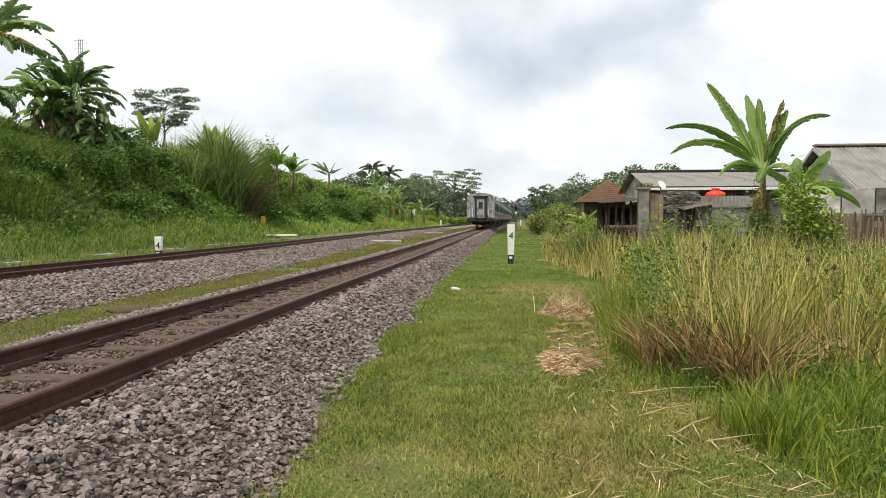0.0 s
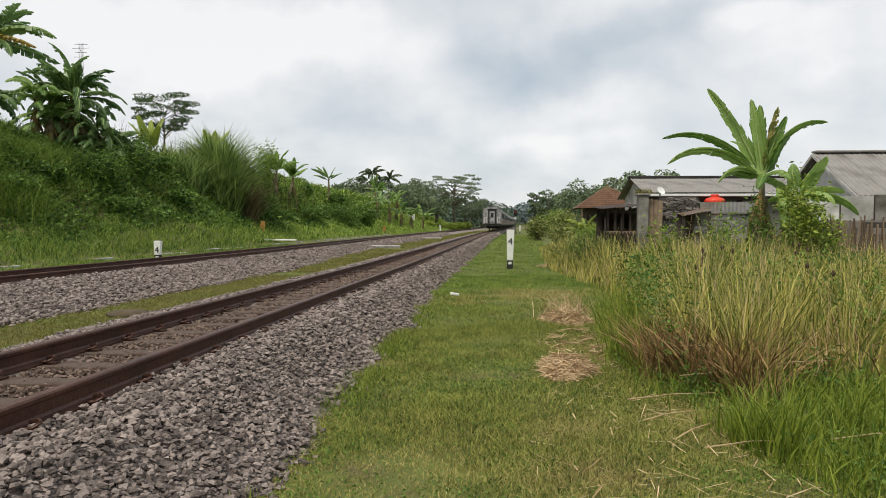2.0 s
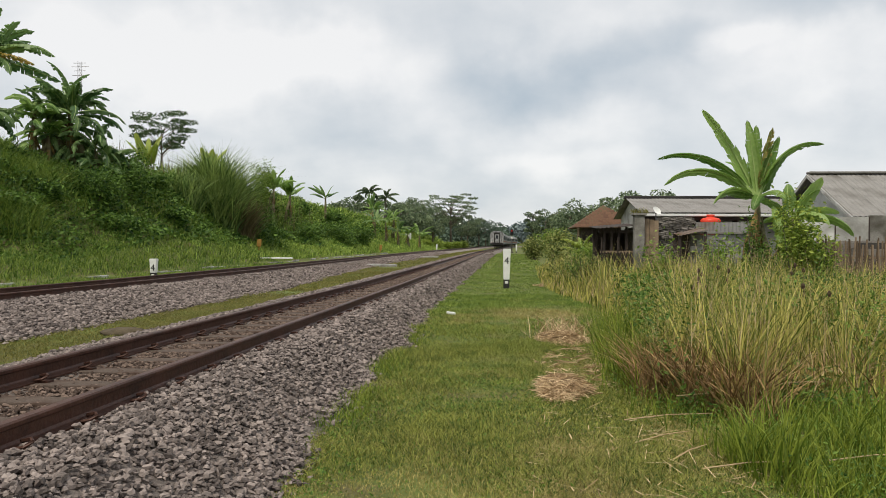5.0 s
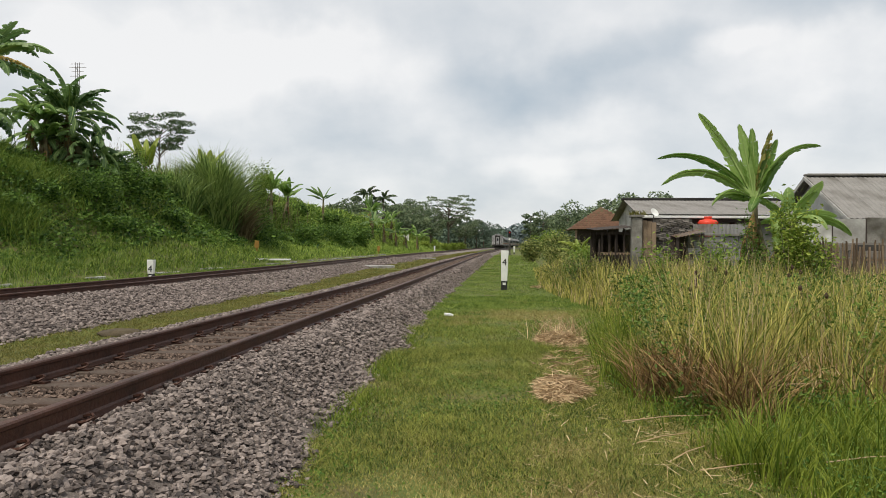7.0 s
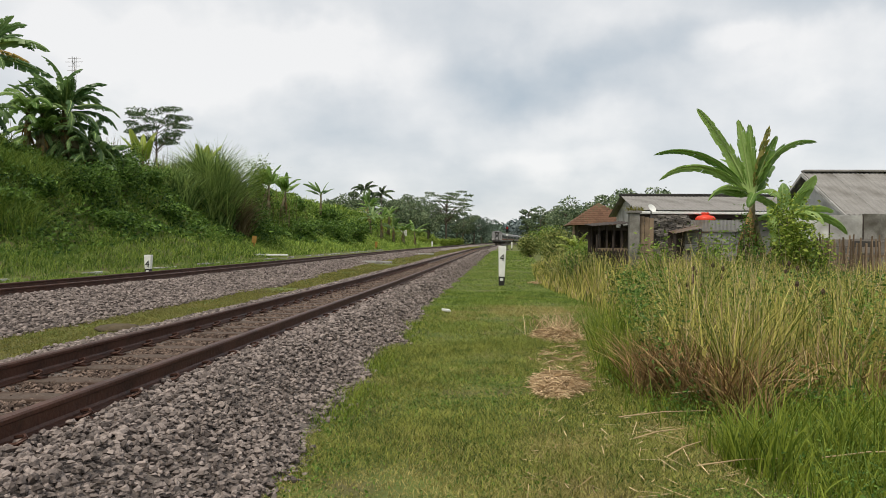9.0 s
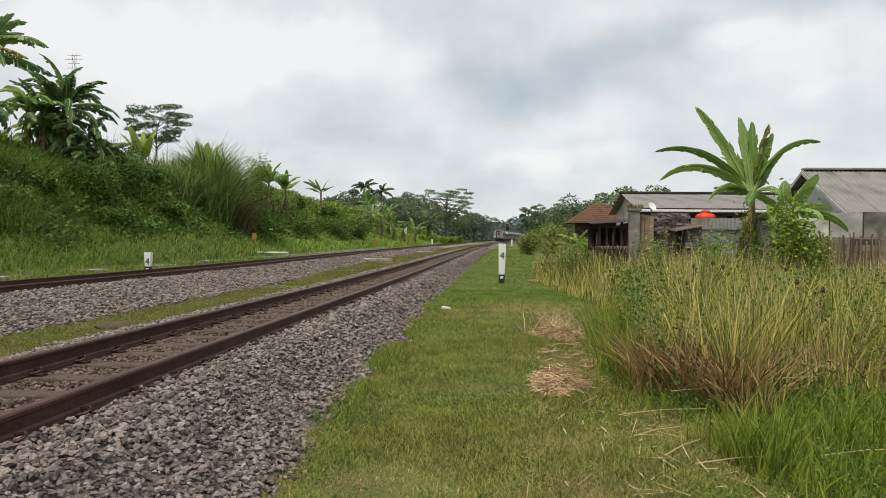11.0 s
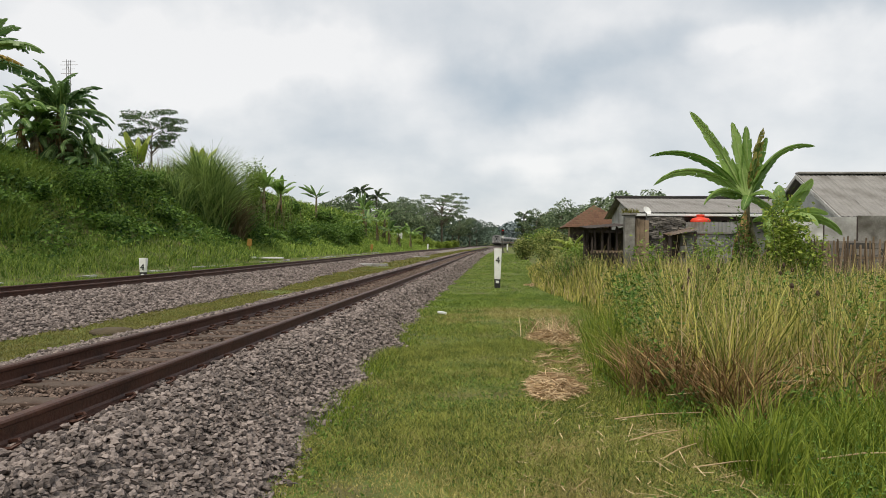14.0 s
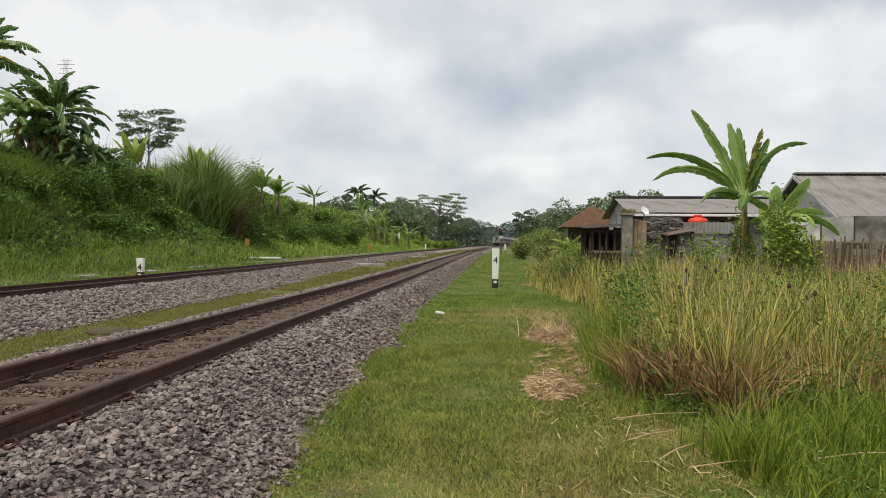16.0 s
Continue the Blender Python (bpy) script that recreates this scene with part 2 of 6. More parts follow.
M_ORANGE = mat("faded ochre paint", (0.26, 0.14, 0.03), (0.42, 0.24, 0.06), 3, 0.7, 0.1)
M_BUSH = mat("mixed bush leaves", (0.065, 0.105, 0.02), (0.32, 0.335, 0.10), 0.9, 0.6, 0, vary="island", amount=1.2, through_light=0.3)
M_BANANA_YELLOW = mat("yellowing banana leaf", (0.30, 0.19, 0.03), (0.55, 0.40, 0.09), 1.5, 0.5, 0.1, through_light=0.4)
M_BANANA_TORN = mat("half withered banana leaf", (0.16, 0.15, 0.03), (0.36, 0.33, 0.10), 2.5, 0.6, 0.2, vary="object", through_light=0.35)
M_SEED = mat("dark seed heads", (0.02, 0.013, 0.01), (0.07, 0.045, 0.03), 8, 0.9, 0, vary="island")
M_BANANA_FRESH = mat("yellow-green banana leaf", (0.20, 0.27, 0.035), (0.46, 0.52, 0.12), 1.2, 0.45, 0.1, vary="object", amount=0.6, through_light=0.42)
M_CLIMB = mat("light creeper leaves", (0.11, 0.18, 0.02), (0.40, 0.48, 0.085), 0.8, 0.55, 0, vary="island", amount=1.0, through_light=0.35)
M_RUSTTIN = mat("rusty old sheet", (0.10, 0.075, 0.06), (0.22, 0.18, 0.15), 3, 0.85, 0.3, stain=(0.12, 0.065, 0.04), stain_scale=2)
M_COACH = mat("dull silver coach paint", (0.20, 0.198, 0.198), (0.38, 0.377, 0.375), 2.0, 0.55, 0.05, metal=0.05, stain=(0.11, 0.105, 0.10), stain_scale=2.2)
M_UNDER = mat("sooty underframe", (0.012, 0.012, 0.012), (0.05, 0.045, 0.04), 3, 0.8, 0.2)
M_STEEL = mat("worn steel", (0.10, 0.09, 0.085), (0.24, 0.22, 0.21), 4, 0.45, 0.1, metal=0.7)
M_GLASS = mat("dark window glass", (0.012, 0.014, 0.016), (0.03, 0.034, 0.038), 2, 0.12, 0, spec=0.6)
M_LAMP_RED = mat("red signal light", (0.5, 0.012, 0.01), (0.7, 0.02, 0.015), 2, 0.4, 0, glow=0.5)
M_MAROON = mat("faded red stripe paint", (0.22, 0.06, 0.035), (0.36, 0.12, 0.07), 2, 0.6, 0)
# paler, greyer version of the tree leaves; thin haze is in its colour
M_TREE_MID = mat("middle distance leaves with painted haze", (0.062, 0.098, 0.052), (0.255, 0.315, 0.17), 0.22, 0.7, 0, vary="island", amount=0.8, through_light=0.2)


# ---- mesh helpers ----
def fast_mesh(name, verts, faces):
    """Mesh from an (N, 3) and an (M, k) array."""
    me = bpy.data.meshes.new(name)
    v = np.ascontiguousarray(verts, dtype=np.float32).reshape(-1, 3)
    f = np.ascontiguousarray(faces, dtype=np.int32)
    k = f.shape[1]
    me.vertices.add(len(v))
    me.vertices.foreach_set("co", v.ravel())
    me.loops.add(f.size)
    me.loops.foreach_set("vertex_index", f.ravel())
    me.polygons.add(len(f))
    me.polygons.foreach_set("loop_start", np.arange(0, f.size, k, dtype=np.int32))
    me.polygons.foreach_set("use_smooth", np.zeros(len(f), dtype=bool))
    me.update(calc_edges=True)
    return me


def part(name, shape, material, parent=None, label="", smooth=False, where=None):
    """Links a bmesh or a mesh as one object under a thing."""
    if isinstance(shape, bmesh.types.BMesh):
        me = bpy.data.meshes.new(name)
        bmesh.ops.recalc_face_normals(shape, faces=shape.faces)
        shape.to_mesh(me)
        shape.free()
    else:
        me = shape
    if material and not me.materials:
        me.materials.append(material)
    if smooth:
        me.polygons.foreach_set("use_smooth", [True] * len(me.polygons))
    ob = new(name, me)
    if parent:
        ob.parent = parent
    if where is not None:
        ob.matrix_basis = where
    if label:
        ob["label"] = label
    return ob


def thing(name, m, label, category, group="", kind=""):
    ob = new(name)
    ob.empty_display_size = 0.2
    ob.matrix_basis = m
    return tagged(ob, label, category, group, kind)


def box(bm, x0, x1, y0, y1, z0, z1, bevel=0.0):
    r = bmesh.ops.create_cube(bm, size=1.0, matrix=Matrix.Translation(((x0 + x1) / 2, (y0 + y1) / 2, (z0 + z1) / 2)) @ Matrix.Diagonal((x1 - x0, y1 - y0, z1 - z0, 1)))
    if bevel:
        edges = list({e for v in r["verts"] for e in v.link_edges})
        bmesh.ops.bevel(bm, geom=edges, offset=bevel, segments=2, affect="EDGES", profile=0.6)
    return bm


def boxed(*a, **k):
    return box(bmesh.new(), *a, **k)


def tube(bm, pts, radii, n=7, cap=True):
    """A tapering tube through points."""
    rings = []
    pts = [Vector(p) for p in pts]
    for i, p in enumerate(pts):
        d = (pts[min(i + 1, len(pts) - 1)] - pts[max(i - 1, 0)]).normalized()
        a = d.orthogonal().normalized() if abs(d.z) < 0.99 else Vector((1, 0, 0))
        if abs(d.z) < 0.99:
            a = d.cross(Vector((0, 0, 1))).normalized()
        b = d.cross(a).normalized()
        rings.append([bm.verts.new(p + radii[i] * (math.cos(2 * math.pi * j / n) * a + math.sin(2 * math.pi * j / n) * b)) for j in range(n)])
    for r0, r1 in zip(rings, rings[1:]):
        for j in range(n):
            bm.faces.new((r0[j], r0[(j + 1) % n], r1[(j + 1) % n], r1[j]))
    if cap:
        bm.faces.new(rings[0])
        bm.faces.new(rings[-1])
    return bm


def leaves_mesh(name, at, size, rng, aspect=0.45, up=0.35):
    """Many small pointed leaves, each a bent diamond of its own."""
    n = len(at)
    d = rng.normal(size=(n, 3))
    d[:, 2] *= 0.6
    d /= np.linalg.norm(d, axis=1)[:, None]
    nn = rng.normal(size=(n, 3))
    nn[:, 2] = np.abs(nn[:, 2]) + up
    s = np.cross(d, nn)
    s /= np.linalg.norm(s, axis=1)[:, None]
    up_v = np.cross(s, d)
    L = np.asarray(size)[:, None]
    tip = at + d * L
    mid = at + d * L * 0.45 + up_v * L * 0.08
    v = np.stack([at, mid + s * L * aspect * 0.5, tip, mid - s * L * aspect * 0.5], 1).reshape(-1, 3)
    f = np.arange(4 * n).reshape(-1, 4)
    return fast_mesh(name, v, f)


def blades_mesh(name, at, height, width, rng, lean=0.35, segs=3, droop=0.5, toward=None):
    """Grass blades: tapering strips that lean and bend over, each its own way or toward given angles."""
    n = len(at)
    a = rng.uniform(0, 2 * np.pi, n) if toward is None else toward
    out = np.stack([np.cos(a), np.sin(a), np.zeros(n)], 1)
    b = a + rng.normal(0, 0.9, n) + np.pi / 2
    side = np.stack([np.cos(b), np.sin(b), np.zeros(n)], 1)
    le = np.abs(rng.normal(0, lean, n))
    dr = droop * rng.uniform(0.1, 1, n)
    rows = []
    for i in range(segs + 1):
        t = i / segs
        r = (le * t + dr * t ** 2.5) * height
        z = height * (t - 0.45 * dr * t ** 3)
        c = at + out * r[:, None]
        c[:, 2] += z
        w = width * (1 - t ** 1.6) * 0.5 * (0.75 + 0.25 * min(1, 4 * t))
        if i == segs:
            rows.append(c[:, None, :])
        else:
            rows.append(np.stack([c - side * w[:, None], c + side * w[:, None]], 1))
    v = np.concatenate(rows, 1)
    k = v.shape[1]
    base = (np.arange(n) * k)[:, None]
    tris = []
    for i in range(segs):
        p = 2 * i
        if i < segs - 1:
            tris += [[p, p + 1, p + 3], [p, p + 3, p + 2]]
        else:
            tris += [[p, p + 1, p + 2]]
    f = np.concatenate([base + np.array(t)[None, :] for t in tris])
    return fast_mesh(name, v.reshape(-1, 3), f)


def stones_mesh(name, at, size, rng):
    """Broken stones lying flat: an uneven five-cornered waist, a smaller crooked top and a point below."""
    n = len(at)
    ang = 2 * np.pi * np.arange(5) / 5 + rng.uniform(-0.45, 0.45, (n, 5))
    rad = rng.uniform(0.68, 1.15, (n, 5))
    top_r = rad * rng.uniform(0.35, 0.8, (n, 5))
    waist = np.stack([rad * np.cos(ang), rad * np.sin(ang), rng.uniform(-0.25, 0.2, (n, 5))], 2)
    crown = np.stack([top_r * np.cos(ang) + rng.uniform(-0.2, 0.2, (n, 1)), top_r * np.sin(ang) + rng.uniform(-0.2, 0.2, (n, 1)), rng.uniform(0.42, 0.78, (n, 5))], 2)
    foot = np.stack([rng.uniform(-0.3, 0.3, n), rng.uniform(-0.3, 0.3, n), np.full(n, -0.7)], 1)[:, None]
    v = np.concatenate([waist, crown, foot], 1) * np.stack([rng.uniform(0.85, 1.25, n), rng.uniform(0.6, 1.0, n), rng.uniform(0.55, 0.95, n)], 1)[:, None, :]
    turn, tip, way = rng.uniform(0, 6.28, n), rng.normal(0, 0.42, n), rng.uniform(0, 6.28, n)
    c, q = np.cos(turn)[:, None], np.sin(turn)[:, None]
    v = np.stack([v[..., 0] * c - v[..., 1] * q, v[..., 0] * q + v[..., 1] * c, v[..., 2]], 2)
    k = np.stack([np.cos(way), np.sin(way), 0 * way], 1)[:, None, :]
    ct, st = np.cos(tip)[:, None, None], np.sin(tip)[:, None, None]
    v = v * ct + np.cross(np.broadcast_to(k, v.shape), v) * st + k * (v * k).sum(2, keepdims=True) * (1 - ct)
    v = v * (np.asarray(size)[:, None, None] * 0.77) + at[:, None, :]
    tri = [(5, 6, 7), (5, 7, 8), (5, 8, 9)]
    for i in range(5):
        j = (i + 1) % 5
        tri += [(i, j, j + 5), (i, j + 5, i + 5), (j, i, 10)]
    f = (np.arange(n) * 11)[:, None, None] + np.array(tri)[None]
    return fast_mesh(name, v.reshape(-1, 3), f.reshape(-1, 3))


def lumps(x, y, s, seed):
    """Cheap smooth relief, about -1 to 1."""
    g = np.random.default_rng(seed)
    z = np.zeros_like(np.asarray(x, float))
    for _ in range(7):
        a, k, p = g.uniform(0, 6.28), s * g.uniform(0.5, 1.7), g.uniform(0, 6.28)
        z = z + np.sin((x * np.cos(a) + y * np.sin(a)) * k + p)
    return z / 3.6


# ---- ground ----
def bend(y):
    """How far the line has swung to the right after the first straight."""
    y = np.asarray(y, float)
    return 0.0145 * (np.clip(y - 60, 0, 60) ** 2 / 120 + np.maximum(y - 120, 0)) + np.maximum(y - 215, 0) ** 2 / 2600


def climb(y):
    """How far the line has risen: a gentle upgrade after the first stretch."""
    return 0.0042 * np.clip(np.asarray(y, float) - 20, 0, 300)


PX = [-400, -60, -30, -26.5, -23.2, -20.6, -19, -16.4, -15.7, -12, -7.6, -5.5, -4.5, -2.0, -1.3, 0, 400]
PZ = [9.0, 8.0, 7.2, 6.4, 4.4, 2.0, 1.2, 0.30, 0.12, 0.12, 0.17, 0.16, 0.10, 0.04, 0.0, 0.0, 0.0]


def ground_z(x, y):
    x, y = np.asarray(x, float), np.asarray(y, float)
    z = np.interp(x - bend(y), PX, PZ)
    h = np.interp(y, [0, 55, 85, 130, 200, 320, 600], [1.0, 1.0, 0.97, 0.86, 0.58, 0.2, 0.0])
    rough = np.clip((-x - 16) / 5, 0, 1) * np.clip((200 - y) / 60, 0, 1)
    z = np.where(x < -16, z * h, z) + rough * (0.5 * lumps(x, y, 0.55, 3) + 0.22 * lumps(x, y, 1.7, 4))
    return z + 0.02 * lumps(x, y, 1.1, 5) * (np.abs(x) < 40) + climb(y)


def build_ground():
    xs = np.concatenate([[-3000, -1200, -500, -200, -110, -70, -55], np.linspace(-46, -12.5, 90), np.linspace(-12, 14, 79), [18, 25, 40, 80, 200, 600, 1500, 3000]])
    ys = np.concatenate([[-2000, -600, -150, -50, -20], np.linspace(-10, 60, 150), np.linspace(61, 200, 100), [220, 240, 260, 280, 300, 340, 400, 500, 700, 1200, 2500, 4500]])
    X, Y = np.meshgrid(xs, ys)
    Z = ground_z(X, Y)
    far = Y > 700
    Z[far] = np.minimum(Z[far], 0)
    v = np.stack([X, Y, Z], 2).reshape(-1, 3)
    n = len(xs)
    i = np.arange(len(ys) - 1)[:, None] * n + np.arange(n - 1)[None]
    f = np.stack([i, i + 1, i + n + 1, i + n], 2).reshape(-1, 4)
    ob = part("ground", fast_mesh("ground", v, f), M_SOIL, smooth=True)
    tagged(ob, "grassy earth with a steep bank beside the railway line", "ground", kind="structure")


build_ground()

TOP = 0.55                       # top of the rails
TRACKS = {"near": (-3.21, (-1.35, -2.15, -4.3, -5.4)), "far": (-10.02, (-6.6, -8.9, -11.1, -12.3))}


def toe(y):
    """The edge of the near ballast against the lawn."""
    return -1.36 - 0.4 * np.clip((np.asarray(y, float) - 4) / 14, 0, 1) + 0.05 * np.sin(np.asarray(y, float) * 1.9) + 0.04 * np.sin(np.asarray(y, float) * 4.3)


def far_toe(y):
    """The edge of the far ballast against the strip between the tracks."""
    return -6.72 - 1.0 * np.clip((np.asarray(y, float) - 22) / 16, 0, 1) + 0.08 * np.sin(np.asarray(y, float) * 1.3) + 0.05 * np.sin(np.asarray(y, float) * 3.7)


def bed_z(x, y, which):
    c, (a, b, d, e) = TRACKS[which]
    a = toe(y) if which == "near" else far_toe(y)
    z0, z1 = (0.0, 0.16) if which == "near" else (0.17, 0.13)
    x = x - bend(y)
    up = z0 + np.clip((a - x) / (a - b), 0, 1) * (0.40 - z0)
    down = z1 + np.clip((x - e) / (d - e), 0, 1) * (0.40 - z1)
    z = np.minimum(up, down)
    between = np.abs(x - c) < 0.48
    return np.where(between, np.minimum(z, 0.37), z) + climb(y)


def build_bed(which):
    c, (a, b, d, e) = TRACKS[which]
    xs = np.concatenate([np.linspace(a + 0.1, b, 7), np.linspace(b - 0.1, d, 15), np.linspace(d - 0.1, e - 0.1, 6)])
    ys = np.concatenate([np.linspace(-14, 60, 150), np.linspace(62, 460, 160)])
    X, Y = np.meshgrid(xs, ys)
    X = X + bend(Y)
    Z = bed_z(X, Y, which) - 0.012 + 0.008 * np.sin(X * 31 + Y * 17) * np.sin(Y * 23)
    Z[:, 0] -= 0.1
    Z[:, -1] -= 0.1
    v = np.stack([X, Y, Z], 2).reshape(-1, 3)
    n = len(xs)
    i = np.arange(len(ys) - 1)[:, None] * n + np.arange(n - 1)[None]
    f = np.stack([i, i + 1, i + n + 1, i + n], 2).reshape(-1, 4)
    ob = part("ballast_bed", fast_mesh("ballast_bed", v, f), M_BED, smooth=True)
    tagged(ob, "raised bed of packed grey gravel under a railway track", "ballast bed", kind="structure")


def scatter(rng, x0, x1, y0, y1, per):
    n = int((x1 - x0) * (y1 - y0) * per)
    return rng.uniform(x0, x1, n), rng.uniform(y0, y1, n)


def build_stones(which, rng):
    c, (a, b, d, e) = TRACKS[which]
    zones = ((-12, 2.6, 220, 0.062), (2.6, 8, 1250, 0.034), (8, 15, 760, 0.042), (15, 24, 380, 0.054), (24, 46, 170, 0.060), (46, 95, 60, 0.09)) if which == "near" else ((-12, 9, 70, 0.085), (9, 22, 480, 0.052), (22, 46, 150, 0.058), (46, 95, 48, 0.09))
    grey, rust = [], []
    for y0, y1, per, size in zones:
        x, y = scatter(rng, e - 0.05, a + 0.12, y0, y1, per)
        if which == "near":
            keep = x < toe(y) + np.abs(rng.normal(0, 0.05, len(x)))
            x, y = x[keep], y[keep]
        else:
            keep = x < far_toe(y) + np.abs(rng.normal(0, 0.08, len(x)))
            x, y = x[keep], y[keep]
        x = x + bend(y)
        seen = (x > -0.82 * y - 0.4) | (y < 2.6) | (which == "near")
        x, y = x[seen], y[seen]
        if which == "far":
            thin = (x > -9.7) | (rng.uniform(0, 1, len(x)) < 0.3)
            x, y = x[thin], y[thin]
        on_rail = (np.abs(np.abs(x - bend(y) - c) - 0.565) < 0.07)
        x, y = x[~on_rail], y[~on_rail]
        u = x - bend(y) - c
        s = size * rng.uniform(0.55, 1.3, len(x))
        inside = np.abs(u) < 0.56
        sl = (np.abs((y + 0.3) % 0.6 - 0.3) < 0.12) & (np.abs(u) < 0.56)
        drop = sl & (rng.uniform(0, 1, len(x)) < 0.75)
        z = bed_z(x, y, which) + s * rng.uniform(-0.5, 0.65, len(x)) + 0.012 * lumps(x, y, 2.3, 8)
        z = np.where(inside, np.minimum(z, 0.385 - 0.1 * s + climb(y)), z)
        p = np.stack([x, y, z], 1)
        grey.append((p[~inside & ~drop], s[~inside & ~drop]))
        rust.append((p[inside & ~drop], s[inside & ~drop] * 0.9))
    for name, sets, m, label in (("ballast_stones", grey, M_STONE, "loose angular grey crushed stones along the railway track"), ("ballast_stones", rust, M_STONE_RUST, "brownish rust-dusted crushed stones between the rails")):
        p, s = np.concatenate([q[0] for q in sets]), np.concatenate([q[1] for q in sets])
        ob = part(name, stones_mesh(name, p, s, rng), m)
        tagged(ob, label, "gravel", kind="stuff")


def rail_mesh(y0, y1, step):
    """A flat-bottomed rail swept along the line."""
    half = [(0.07, 0.0), (0.07, 0.012), (0.02, 0.028), (0.009, 0.045), (0.009, 0.112), (0.033, 0.125), (0.035, 0.148), (0.027, 0.159)]
    prof = half + [(-x, z) for x, z in reversed(half)]
    ys = np.concatenate([np.arange(y0, 60, step), np.arange(60, y1, 5)])
    k = len(prof)
    v = np.array([[px + float(bend(y)), y, pz + float(climb(y))] for y in ys for px, pz in prof])
    i = np.arange(len(ys) - 1)[:, None] * k + np.arange(k)[None]
    j = np.arange(len(ys) - 1)[:, None] * k + (np.arange(k)[None] + 1) % k
    f = np.stack([i, j, j + k, i + k], 2).reshape(-1, 4)
    return fast_mesh("rail", v, f)


def clip_mesh():
    bm = bmesh.new()
    tube(bm, [(0.05, -0.05, 0.015), (0.12, -0.05, 0.03), (0.15, -0.02, 0.055), (0.12, 0.01, 0.06), (0.06, 0.02, 0.045), (0.05, 0.05, 0.03)], [0.011] * 6, 5)
    box(bm, 0.05, 0.16, -0.04, 0.04, -0.01, 0.012)
    me = bpy.data.meshes.new("rail_clip")
    bm.to_mesh(me)
    bm.free()
    me.materials.append(M_RAIL)
    return me


def build_track(which, sleepers, clips):
    c, _ = TRACKS[which]
    t = thing("railway_track", pose(c, 0, 0), "rusty narrow-gauge rails on weathered sleepers in grey ballast", "railway track", "parallel railway tracks", "structure")
    me = rail_mesh(-14, 455, 8)
    for s in (-1, 1):
        part("rail", me, M_RAIL, t, "rust-brown steel rail", where=pose(s * 0.565, 0, TOP - 0.159))
    bm = boxed(-0.98, 0.98, -0.11, 0.11, -0.2, 0.0, 0.018)
    sl = bpy.data.meshes.new("sleeper")
    bm.to_mesh(sl)
    bm.free()
    cl = clip_mesh()
    y0 = -9.6 if which == "near" else 5.4
    for i in range(sleepers):
        y = y0 + 0.6 * i
        part("sleeper", sl, M_SLEEPER, t, where=pose(float(bend(y)), y, TOP - 0.158 + float(climb(y))))
        if i < clips and y > 0:
            for s in (-1, 1):
                for q in (-1, 1):
                    part("rail_clip", cl, M_RAIL, t, where=pose(s * 0.565, y, TOP - 0.155 + float(climb(y)), 0, 0, 0 if q > 0 else 180))
    ys = [y0 + 0.6 * sleepers + 0.6 * i for i in range(180)]
    bm = bmesh.new()
    for y in ys:
        b, up = float(bend(y)), float(climb(y))
        box(bm, b - 0.98, b + 0.98, y - 0.11, y + 0.11, TOP - 0.35 + up, TOP - 0.158 + up)
    o = part("sleeper", bm, M_SLEEPER, t)
    o["kind"] = "stuff"


rng = np.random.default_rng(7)
for which in TRACKS:
    build_bed(which)
    build_stones(which, rng)
build_track("near", 120, 75)
build_track("far", 90, 0)


# ---- grasses ----
def lawn_edge(y):
    """Where the mown strip ends and the tall grass begins."""
    return np.interp(y, [0, 4, 6, 7.2, 10, 15, 18, 22, 26, 40, 120], [3.4, 2.2, 1.55, 1.25, 1.55, 2.0, 2.1, 1.6, 1.25, 1.6, 4.0])


def stuff(name, me, m, label, category):
    ob = part(name, me, m)
    return tagged(ob, label, category, kind="stuff")


def on_ground(x, y, lift=0.0):
    return np.stack([x, y, ground_z(x, y) + lift], 1)


